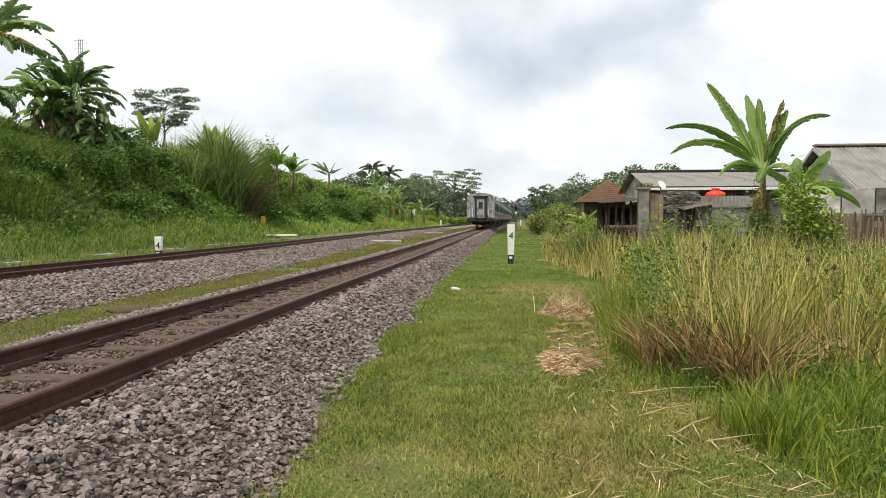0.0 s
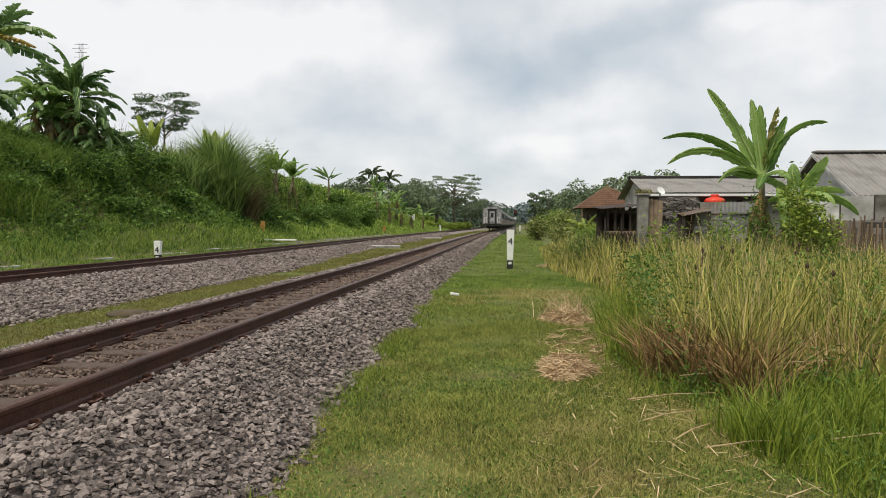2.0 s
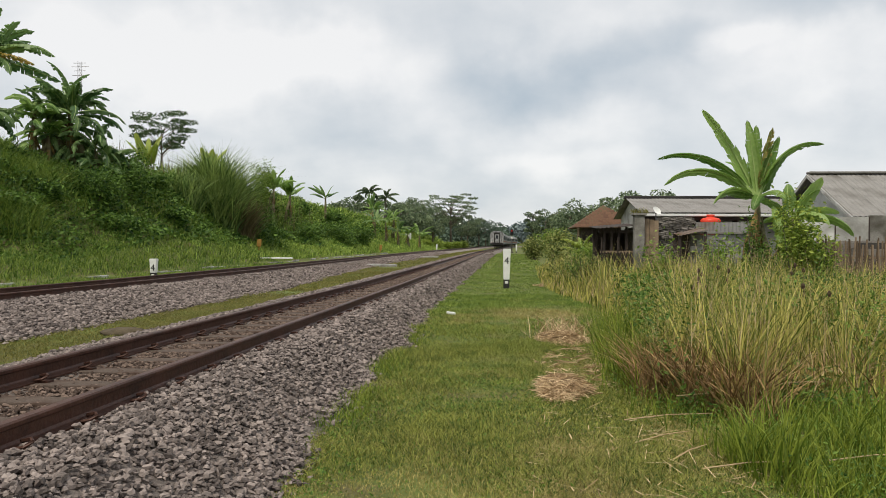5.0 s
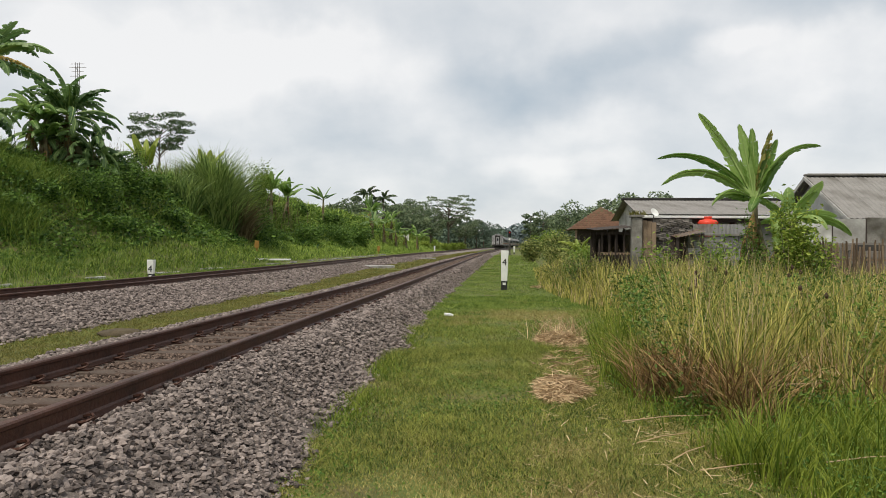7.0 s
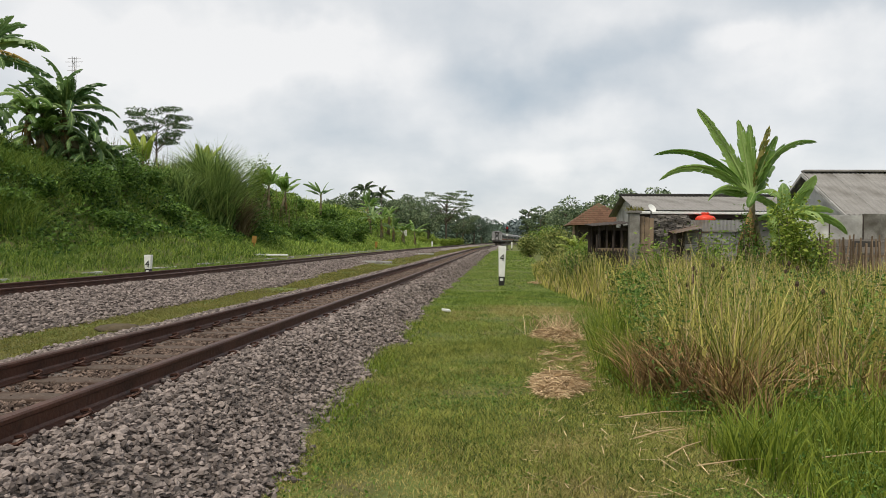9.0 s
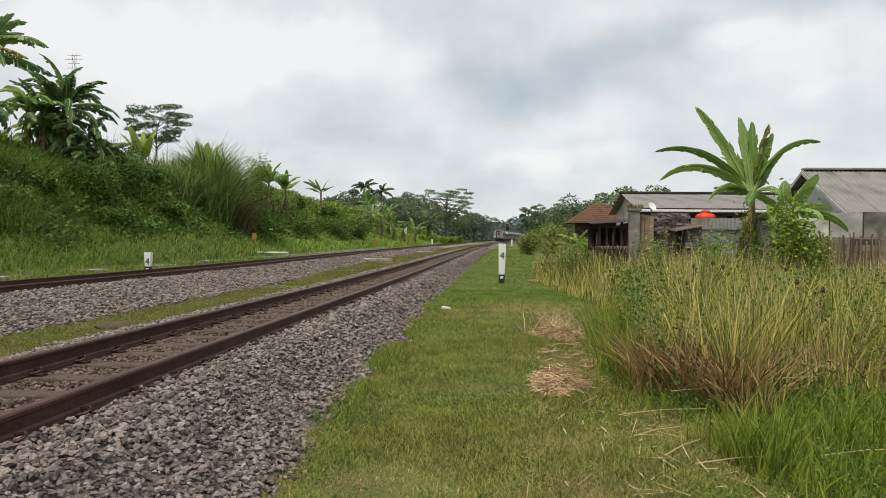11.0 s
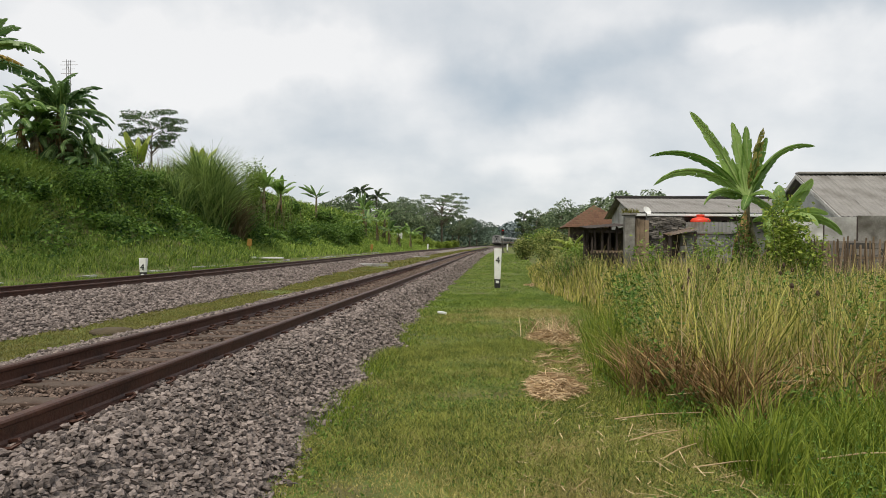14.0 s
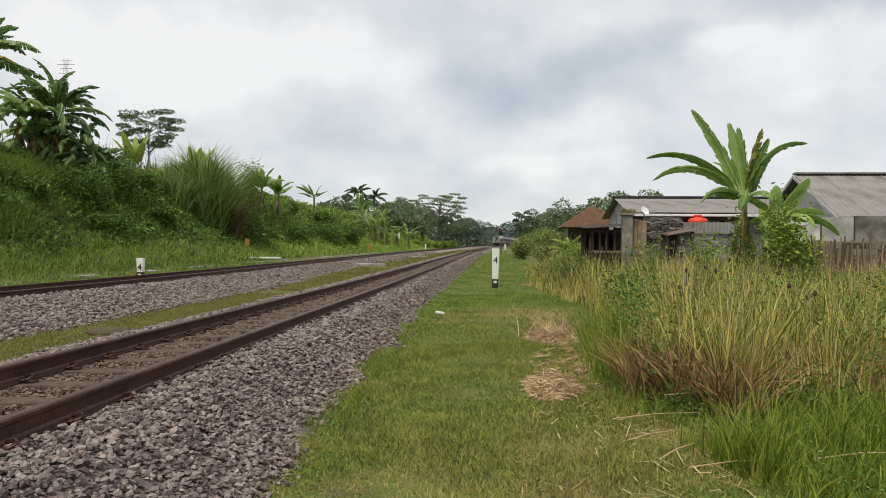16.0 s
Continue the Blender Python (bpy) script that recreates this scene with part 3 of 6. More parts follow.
def build_lawn(rng):
    xs, ys, hs, ws = [], [], [], []
    for y0, y1, per, h, w in ((-12, 2.5, 2000, 0.045, 0.013), (2.5, 6, 8500, 0.038, 0.006), (6, 11, 4600, 0.048, 0.0085), (11, 22, 1900, 0.048, 0.014), (22, 45, 700, 0.026, 0.018), (45, 110, 60, 0.05, 0.08)):
        x, y = scatter(rng, -1.8, 4.4, y0, y1, per)
        k = (x > toe(y) - np.abs(rng.normal(0, 0.10, len(x)))) & (x < lawn_edge(y) + 0.5) 
        k &= (lumps(x, y, 2.6, 21) + rng.normal(0, 0.5, len(x))) > -1.1
        x, y = x[k], y[k]
        xs.append(x), ys.append(y)
        hs.append(h * rng.uniform(0.5, 1.6, len(x)) * (1 + 0.55 * lumps(x, y, 2.4, 22)).clip(0.35, 1.9))
        ws.append(np.full(len(x), w) * rng.uniform(0.7, 1.3, len(x)))
    x, y, h, w = map(np.concatenate, (xs, ys, hs, ws))
    worn = lumps(x, y, 1.3, 24) + 0.5 * lumps(x, y, 4.5, 25) + rng.normal(0, 0.45, len(x)) - 0.05 * np.clip(y - 8, 0, 20) > 0.42
    bare = worn & (rng.uniform(0, 1, len(x)) < 0.12)
    lush = y + rng.normal(0, 2.5, len(y)) > 13
    for k, m, label in ((~worn & ~lush, M_LAWN, "short trodden green grass strip beside the gravel"), (~worn & lush, M_LAWN_FAR, "short fresh green grass farther along the strip"), (worn & ~bare, M_LAWN_DRY, "yellowed worn patches in the short grass")):
        close = (y > 2.5) & (y < 7)
        for j, segs in ((k & close, 2), (k & ~close, 1)):
            stuff("lawn_grass", blades_mesh("lawn_grass", on_ground(x[j], y[j]), h[j] * (0.8 if m == M_LAWN_DRY else 1), w[j], rng, 0.7, segs, 0.7), m, label, "grass")
    # fresh tufts creeping into the edge of the gravel
    y = rng.uniform(3, 13, 3800)
    x = toe(y) + rng.normal(0.03, 0.13, len(y))
    k = lumps(x * 0.3, y, 2.1, 26) > 0.0
    x, y = x[k], y[k]
    stuff("edge_grass", blades_mesh("edge_grass", on_ground(x, y, 0.01), rng.uniform(0.04, 0.13, len(x)), np.full(len(x), 0.008), rng, 0.5, 3, 0.6), M_LUSH, "fresh green grass tufts along the edge of the gravel", "grass")
    # yellowish strip between the two tracks and behind the far one
    xs, ys, hs, ws = [], [], [], []
    for a, b, y0, y1, per, h, w in ((-7.0, -5.15, 6.5, 18, 2300, 0.032, 0.011), (-7.6, -5.2, 18, 40, 520, 0.045, 0.028), (-7.9, -5.3, 40, 150, 45, 0.08, 0.09)):
        x, y = scatter(rng, a, b, y0, y1, per)
        k = (lumps(x, y, 1.6, 23) + rng.normal(0, 0.4, len(x)) > -0.75) & (x > far_toe(y) - np.abs(rng.normal(0, 0.07, len(x))))
        x = x + bend(y)
        xs.append(x[k]), ys.append(y[k]), hs.append(h * rng.uniform(0.5, 1.5, k.sum())), ws.append(np.full(k.sum(), w))
    x, y, h, w = map(np.concatenate, (xs, ys, hs, ws))
    stuff("moss_grass", blades_mesh("moss_grass", on_ground(x, y), h, w, rng, 0.6, 1, 0.5), M_MOSS, "low yellowish grass and moss between the tracks", "grass")


def build_tall_grass(rng):
    sets = {"tall": [], "straw": [], "lush": [], "stalk": []}
    for y0, y1, per, w in ((6.3, 9, 900, 0.015), (9, 14, 560, 0.019), (14, 24, 300, 0.026), (24, 46, 90, 0.026)):
        # the stand grows in tussocks, each with its own height, tint and tilt
        cx, cy = scatter(rng, 1.0, 0.56 * y1 + 1.5, y0, y1, per / 30)
        num = len(cx)
        each = 30
        ci = np.repeat(np.arange(num), each)
        spread = rng.uniform(0.05, 0.17, num)[ci]
        ox, oy = rng.normal(0, 1, len(ci)) * spread, rng.normal(0, 1, len(ci)) * spread
        x, y = cx[ci] + ox, cy[ci] + oy
        tilt, tall, tint = rng.uniform(0, 6.28, num)[ci], rng.uniform(0.55, 1.2, num)[ci], rng.normal(0, 0.5, num)[ci]
        way = np.where(rng.uniform(0, 1, len(x)) < 0.6, np.arctan2(oy, ox) + rng.normal(0, 0.5, len(x)), tilt + rng.normal(0, 0.6, len(x)))
        front = 6.75 + 0.35 * np.sin(x * 2.1) + 0.25 * np.sin(x * 5.3)
        k = (x > lawn_edge(y) + np.abs(rng.normal(0, 0.16, len(x)))) & (x < 0.54 * y + 1.2) & (y > front)
        k &= ~((y > 22.5) & (x > 3.6))
        x, y, front, tall, tint, way = x[k], y[k], front[k], tall[k], tint[k], way[k]
        edge = np.clip((x - lawn_edge(y) + 0.1) / np.interp(y, [7, 10, 20, 26], [0.55, 1.0, 1.6, 1.3]), 0.30, 1) * np.clip((y - front) / 0.8 + 0.5, 0.45, 1)
        h = 1.3 * edge * tall * rng.uniform(0.4, 1.12, len(x)) * (1 + 0.12 * lumps(x, y, 1.4, 31))
        h *= np.interp(y, [7, 15, 24, 46], [1.0, 1.0, 0.95, 0.8]) * np.interp(x / y, [0.28, 0.42], [1.0, 0.84])
        dry = tint + 0.5 * lumps(x, y, 1.5, 33) + rng.normal(0, 0.5, len(x)) > 1.0
        sets["tall"].append((x[~dry], y[~dry], h[~dry], w * rng.uniform(0.5, 1.6, (~dry).sum()), way[~dry]))
        sets["straw"].append((x[dry], y[dry], h[dry] * 0.9, w * rng.uniform(0.4, 1.0, dry.sum()), way[dry]))
        q = rng.uniform(0, 1, len(x)) < 0.07
        sets["stalk"].append((x[q], y[q], h[q] * 1.2, np.full(q.sum(), w * 0.5), way[q]))
    # fresh green growth in front of the tall stand, and in clumps at its border
    for cx, cy, rx, ry, num, hh in ((2.9, 5.6, 1.5, 1.0, 2600, 0.20), (1.62, 5.0, 0.14, 0.14, 170, 0.50), (1.9, 4.4, 0.7, 0.6, 900, 0.15), (1.25, 8.6, 0.22, 1.1, 420, 0.55), (1.5, 10.5, 0.3, 1.1, 500, 0.75), (2.6, 4.6, 0.8, 0.7, 1000, 0.22),
                                    (2.2, 6.4, 0.9, 0.5, 900, 0.28), (1.78, 4.75, 0.06, 0.06, 45, 0.80), (2.45, 5.3, 0.15, 0.15, 130, 0.55), (2.1, 5.9, 0.12, 0.12, 110, 0.6), (1.45, 9.2, 0.12, 0.3, 160, 0.85), (1.3, 7.6, 0.1, 0.15, 90, 0.7), (2.8, 5.0, 0.2, 0.15, 130, 0.45), (1.48, 8.0, 0.14, 0.35, 240, 0.75), (1.6, 9.3, 0.16, 0.5, 260, 0.85), (2.7, 5.4, 0.9, 0.6, 1500, 0.27), (2.5, 4.7, 0.7, 0.5, 700, 0.2), (1.75, 5.2, 0.3, 0.3, 260, 0.36), (3.2, 5.9, 0.6, 0.4, 500, 0.5)):
        x, y = rng.normal(cx, rx * 0.6, num), rng.normal(cy, ry * 0.6, num)
        k = (x > lawn_edge(y) - 0.35) & (lumps(x, y, 3.0, 36) + rng.normal(0, 0.4, num) > -0.35)
        sets["lush"].append((x[k], y[k], hh * rng.uniform(0.35, 1.3, k.sum()), 0.0105 * rng.uniform(0.5, 1.5, k.sum()), rng.uniform(0, 6.28, k.sum())))
    # trampled brown litter at the foot of the stand, thickest at its corner
    x = np.where(rng.uniform(0, 1, 3000) < 0.62, rng.normal(1.75, 0.3, 3000), rng.uniform(1.2, 5.0, 3000))
    y = 6.7 + 0.35 * np.sin(x * 2.1) + 0.25 * np.sin(x * 5.3) + np.abs(rng.normal(0, 0.6, 3000))
    k = x > lawn_edge(y) + 0.02
    sets["litter"] = [(x[k], y[k], rng.uniform(0.12, 0.8, k.sum()), 0.016 * rng.uniform(0.6, 1.5, k.sum()), rng.uniform(0, 6.28, k.sum()))]
    for key, m, lean, droop, label in (("litter", M_LITTER, 0.38, 0.7, "matted brown withered stems at the foot of the tall grass"),
                                       ("tall", M_TALL, 0.125, 0.42, "dense waist-high green and tan grass"), ("straw", M_STRAW, 0.26, 0.5, "dry tan stems among the tall grass"),
                                       ("lush", M_LUSH, 0.24, 0.55, "fresh bright green grass clumps"), ("stalk", M_STRAW, 0.10, 0.2, "thin pale seed stalks above the tall grass")):
        x, y, h, w, way = map(np.concatenate, zip(*sets[key]))
        stuff(key + "_grass", blades_mesh(key, on_ground(x, y), h, w, rng, lean, 4, droop, way), m, label, "grass")
    # broken stems lying across the stand
    n = 260
    x, y = rng.uniform(1.3, 5.5, n), rng.uniform(6.6, 9.5, n)
    k = x > lawn_edge(y) + 0.1
    x, y = x[k], y[k]
    stuff("broken_stems", blades_mesh("broken_stems", on_ground(x, y, 0.1), rng.uniform(0.25, 0.7, len(x)), np.full(len(x), 0.011), rng, 1.3, 4, 0.9), M_STRAW, "broken dry stems lying across the tall grass", "grass")
    # broad-leaved weeds woven into the stand
    for lo, hi, per, m, seed, top, label in ((6.3, 9.5, 1500, M_WEED, 37, 0.95, "dark green broad-leaved weeds in the tall grass"), (9.5, 15, 520, M_WEED, 37, 1.1, "dark green broad-leaved weeds in the tall grass"), (6.2, 11, 420, M_LUSHLEAF, 38, 1.0, "fresh green broad-leaved weeds in the tall grass")):
        x, y = scatter(rng, 1.2, 0.53 * hi + 0.6, lo, hi, per)
        k = (x > lawn_edge(y) + 0.1) & (x < 0.52 * y + 0.6) & (lumps(x, y, 1.3, seed) + 0.5 * lumps(x, y, 4.0, seed + 3) > 0.1)
        x, y = x[k], y[k]
        p = on_ground(x, y)
        p[:, 2] += rng.uniform(0.03, top, len(x)) * np.clip((y - 6.2) / 1.2, 0.3, 1)
        stuff("weeds", leaves_mesh("weeds", p, rng.uniform(0.025, 0.075, len(p)) * (1.0 if hi < 12 else 1.4), rng), m, label, "weeds")


def seed_weed(x, y, h, num, seed):
    """A stiff weed with dark seed heads standing out of the grass."""
    g = np.random.default_rng(seed)
    t = thing("seed_weed", pose(x, y, float(ground_z(x, y))), "stiff weed with dark brown seed heads in the tall grass", "weed", "weeds with seed heads")
    for i in range(num):
        a, d, hh = g.uniform(0, 6.28), g.uniform(0.04, 0.22), h * g.uniform(0.8, 1.05)
        tip = (d * math.cos(a), d * math.sin(a), hh)
        part("stem", tube(bmesh.new(), [(0, 0, -0.05), (tip[0] * 0.4, tip[1] * 0.4, hh * 0.55), tip], [0.006, 0.005, 0.003], 5), M_BROWNGRASS, t)
        bm = bmesh.new()
        bmesh.ops.create_icosphere(bm, subdivisions=2, radius=0.024)
        for v in bm.verts:
            v.co *= 1 + 0.5 * noise.noise(v.co * 90 + Vector((i, seed, 0)))
            v.co.z *= 1.5
        part("seed_head", bm, M_SEED, t, "dark brown seed head", where=pose(*tip))


def build_low_weeds(rng):
    """Small round leaves in the lawn and in front of the tall stand."""
    x, y = scatter(rng, -1.6, 4.6, 3.0, 9.0, 1500)
    front = np.where(x > lawn_edge(y) - 0.2, 1.0, 0.0)
    edge = np.exp(-((x - toe(y) - 0.15) / 0.22) ** 2)
    patch = lumps(x, y, 2.2, 39) + 0.6 * lumps(x, y, 6.0, 40)
    k = (x > toe(y) - 0.12) & (rng.uniform(0, 1, len(x)) < np.maximum(front * 0.5, np.maximum(edge * 0.7, 0.10 + 0.5 * (patch > 0.3))))
    x, y, front, patch = x[k], y[k], front[k], patch[k]
    p = on_ground(x, y, 0.012)
    p[:, 2] += rng.uniform(0, 1, len(x)) * (0.025 + 0.16 * front)
    size = rng.uniform(0.012, 0.034, len(p)) * (1 + 0.2 * front)
    dark = (rng.normal(0, 0.5, len(x)) + front * 0.4 + 0.4 * patch) > 0.75
    for k, m, label in ((~dark, M_LUSHLEAF, "small fresh green weeds among the short grass"), (dark, M_WEED, "small dark green weeds among the grass")):
        stuff("low_weeds", leaves_mesh("low_weeds", p[k], size[k], rng, 0.5), m, label, "weeds")


build_low_weeds(rng)
for i, (wx, wy, wh, wn) in enumerate(((2.72, 10.4, 1.12, 5), (2.95, 10.6, 1.16, 4), (2.6, 9.8, 1.0, 3), (4.3, 10.8, 1.2, 3), (3.6, 8.6, 1.1, 2))):
    seed_weed(wx, wy, wh, wn, 700 + i)


def build_straw(cx, cy, r, num, seed, label):
    g = np.random.default_rng(seed)
    a, d = g.uniform(0, 6.28, num), r * np.sqrt(g.uniform(0, 1, num))
    x, y = cx + d * np.cos(a) * 0.8, cy + d * np.sin(a) * 1.5
    x, y = x + 0.16 * r * lumps(x, y, 9.0, seed), y + 0.3 * r * lumps(x, y, 8.0, seed + 1)
    z = ground_z(x, y) + 0.02 + 0.13 * min(1.0, num / 1200) * np.clip(1 - (d / r) ** 2, 0, 1) * g.uniform(0.2, 1, num)
    t = g.uniform(0, 6.28, num)
    dr = np.stack([np.cos(t), np.sin(t), g.normal(0, 0.22, num)], 1)
    sd = np.stack([-np.sin(t), np.cos(t), g.normal(0, 0.3, num)], 1)
    L, w = g.uniform(0.06, 0.30, num)[:, None], g.uniform(0.002, 0.005, num)[:, None]
    c = np.stack([x, y, z], 1)
    mid = c + np.array([0, 0, 0.02])
    v = np.stack([c - dr * L / 2 - sd * w, c - dr * L / 2 + sd * w, mid + sd * w, c + dr * L / 2, mid - sd * w], 1)
    ob = part("straw_heap", fast_mesh("straw_heap", v.reshape(-1, 3), np.arange(5 * num).reshape(-1, 5)), M_STRAW)
    tagged(ob, label, "straw", "cut grass heaps", "stuff")


def build_cuttings():
    """Single dry stalks strewn over the grass."""
    g = np.random.default_rng(44)
    x, y = g.uniform(-0.9, 1.9, 900), g.uniform(3.2, 11, 900)
    k = (x > toe(y) + 0.2) & (x > 0.15 * y - 0.6)
    x, y = x[k], y[k]
    n = len(x)
    t = g.uniform(0, 6.28, n)
    dr, sd = np.stack([np.cos(t), np.sin(t), g.normal(0, 0.12, n)], 1), np.stack([-np.sin(t), np.cos(t), 0 * t], 1)
    L, w = g.uniform(0.06, 0.34, n)[:, None], g.uniform(0.002, 0.0045, n)[:, None]
    c = on_ground(x, y, 0.035)
    v = np.stack([c - dr * L / 2 - sd * w, c - dr * L / 2 + sd * w, c + sd * w, c + dr * L / 2, c - sd * w], 1)
    for lx, ly, lz, turn, ln in ((1.35, 6.1, 0.10, 8, 0.75), (1.2, 5.6, 0.06, 24, 0.5), (1.9, 6.5, 0.22, 2, 0.8), (2.0, 6.7, 0.42, -28, 0.9), (1.6, 4.9, 0.07, 6, 0.6), (2.45, 5.0, 0.12, 4, 0.6), (1.3, 5.2, 0.06, 40, 0.4), (2.5, 6.6, 0.3, 12, 0.7)):
        stalk = tube(bmesh.new(), [(-ln / 2, 0, -0.03), (0, 0, 0.012), (ln / 2, 0, 0.02)], [0.006, 0.005, 0.003], 5)
        ob = part("straw_stalk", stalk, M_STRAW, where=pose(lx, ly, lz, 0, 0, turn))
        tagged(ob, "long pale dry stalk lying across the green growth", "straw", "long dry stalks", "stuff")
    stuff("grass_cuttings", fast_mesh("grass_cuttings", v.reshape(-1, 3), np.arange(5 * n).reshape(-1, 5)), M_STRAW, "single dry stalks strewn on the lawn", "straw")


build_lawn(rng)
build_tall_grass(rng)
build_straw(0.62, 7.5, 0.37, 2300, 51, "heap of dry tan cut grass lying on the lawn")
build_straw(0.9, 11.6, 0.50, 2000, 52, "flattened heap of dry straw beside the tall grass")
build_straw(1.2, 9.2, 0.95, 330, 53, "thin scatter of withered straw at the lawn edge")
build_straw(1.75, 27, 0.9, 700, 54, "dry brown straw at the foot of a bush")
build_cuttings()
tuft = np.random.default_rng(55)
tx, ty = tuft.normal(0.98, 0.22, 320), tuft.normal(12.6, 0.6, 320)
stuff("straw_tuft", blades_mesh("straw_tuft", on_ground(tx, ty), tuft.uniform(0.1, 1.0, 320) ** 2 * 0.5 + 0.1, np.full(320, 0.012), tuft, 0.9, 4, 0.9), M_STRAW, "tuft of pale dry standing straw at the lawn edge", "straw")


# ---- left bank vegetation ----
def build_bank(rng):
    lo, le, gr = [], [], []
    for y0, y1, per, s in ((16, 34, 130, 0.20), (34, 60, 95, 0.25), (60, 100, 46, 0.36), (100, 190, 14, 0.6)):
        x, y = scatter(rng, -28.5, -18.2, y0, y1, per)
        z = ground_z(x, y)
        k = (x < -18.6 - 1.0 * lumps(x, y, 0.5, 61) - 3.5 * np.clip((y - 92) / 15, 0, 1)) & (x < -0.6 * y + 60)
        x, y, z = x[k], y[k], z[k]
        puff = 1.0 * (0.42 + 0.4 * lumps(x, y, 0.9, 62) + 0.3 * lumps(x, y, 2.1, 63)).clip(0, 1.3) * np.clip((-x - 18) / 2.5, 0.2, 1)
        z = z + puff * rng.uniform(0.1, 1.0, len(x)) ** 0.6
        le.append((np.stack([x, y, z], 1), s * rng.uniform(0.5, 1.4, len(x))))
    for y0, y1, per, h, w in ((15, 34, 150, 0.28, 0.034), (34, 60, 75, 0.32, 0.055), (60, 110, 34, 0.36, 0.09), (110, 230, 8, 0.5, 0.2)):
        x, y = scatter(rng, -21.0, -16.2, y0, y1, per)
        k = rng.uniform(0, 1, len(x)) < np.interp(x, [-21, -18.6, -17, -15.9], [0.35, 1, 1, 0.9])
        gr.append((x[k], y[k], h * rng.uniform(0.5, 1.5, k.sum()), w * rng.uniform(0.6, 1.3, k.sum())))
        x, y = scatter(rng, -30, -21.0, y0, y1, per * 0.42)
        gr.append((x, y, 2.4 * h * rng.uniform(0.5, 1.4, len(x)), w * rng.uniform(0.6, 1.3, len(x))))
    p, s = np.concatenate([a for a, _ in le]), np.concatenate([b for _, b in le])
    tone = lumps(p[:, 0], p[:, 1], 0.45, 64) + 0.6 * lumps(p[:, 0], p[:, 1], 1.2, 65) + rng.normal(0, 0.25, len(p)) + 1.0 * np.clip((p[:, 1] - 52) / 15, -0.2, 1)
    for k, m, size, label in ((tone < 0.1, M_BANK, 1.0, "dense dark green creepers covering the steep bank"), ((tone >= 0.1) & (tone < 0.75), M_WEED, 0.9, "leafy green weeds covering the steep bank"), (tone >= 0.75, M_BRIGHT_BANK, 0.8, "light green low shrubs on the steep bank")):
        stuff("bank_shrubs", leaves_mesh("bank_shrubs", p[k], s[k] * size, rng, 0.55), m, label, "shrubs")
    # long grass hanging over the upper slope
    x, y = scatter(rng, -29.5, -22.5, 18, 40, 95)
    k = lumps(x, y, 0.5, 66) + rng.normal(0, 0.3, len(x)) > -0.1
    gr.append((x[k], y[k], rng.uniform(0.5, 1.25, k.sum()), 0.03 * rng.uniform(0.6, 1.3, k.sum())))
    # thin grass between the far track and the foot of the bank
    x, y = scatter(rng, -16.2, -12.4, 14, 48, 120)
    k = lumps(x, y, 1.1, 67) + rng.normal(0, 0.5, len(x)) > -0.2
    gr.append((x[k], y[k], rng.uniform(0.08, 0.24, k.sum()), 0.03 * rng.uniform(0.6, 1.3, k.sum())))
    # the open grassy slope farther on
    x, y = scatter(rng, -25, -15.8, 95, 175, 34)
    x = x + bend(y)
    gr.append((x, y, rng.uniform(0.14, 0.34, len(x)), 0.13 * rng.uniform(0.6, 1.3, len(x))))
    x, y, h, w = map(np.concatenate, zip(*gr))
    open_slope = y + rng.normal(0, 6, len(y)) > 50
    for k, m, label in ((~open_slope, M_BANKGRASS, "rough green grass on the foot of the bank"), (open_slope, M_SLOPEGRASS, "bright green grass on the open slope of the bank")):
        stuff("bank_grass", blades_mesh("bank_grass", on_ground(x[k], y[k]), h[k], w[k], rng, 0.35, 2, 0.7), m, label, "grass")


build_bank(rng)


def cane_clump(x, y, r, h, num, m, label, seed, lean=0.3, width=0.05):
    g = np.random.default_rng(seed)
    a, d = g.uniform(0, 6.28, num), r * np.sqrt(g.uniform(0, 1, num))
    px, py = x + d * np.cos(a), y + d * np.sin(a)
    roots = on_ground(px, py, -0.2)
    crown = float(ground_z(x, y)) + h * (0.42 + 0.58 * np.sqrt(1 - np.minimum(d / r, 1) ** 2)) * g.uniform(0.35, 1.0, num) ** 0.5
    part_h = np.maximum(crown - roots[:, 2], 0.8)
    ob = part("cane_grass", blades_mesh("cane_grass", roots, part_h, np.full(num, width), g, lean, 6, 0.85), m)
    tagged(ob, label, "tall grass", "cane clumps on the bank")


cane_clump(-22.4, 53.5, 1.7, 6.4, 2200, M_DARKGRASS, "huge arching clump of green cane grass on the bank", 71, 0.13, 0.14)
cane_clump(-21.6, 51.8, 1.5, 4.3, 1300, M_DARKGRASS, "broad lower tuft of green cane grass on the bank", 79, 0.2, 0.09)
cane_clump(-20.4, 53.0, 1.0, 4.3, 1000, M_BROWNGRASS, "withered brownish cane grass hanging down the bank", 72, 0.22, 0.085)
cane_clump(-23.2, 49.0, 1.5, 2.8, 600, M_DARKGRASS, "smaller tuft of green cane grass on the bank", 73, 0.25, 0.1)
cane_clump(-23.5, 38.0, 1.6, 1.5, 700, M_BANKGRASS, "loose tuft of long green grass on the bank", 74, 0.5, 0.04)
cane_clump(-21.5, 29.0, 1.6, 1.3, 900, M_BANKGRASS, "loose tuft of long green grass on the bank", 75, 0.5, 0.03)
cane_clump(-24.0, 33.0, 2.2, 1.4, 1200, M_BANKGRASS, "loose tuft of long green grass on the bank", 76, 0.5, 0.03)


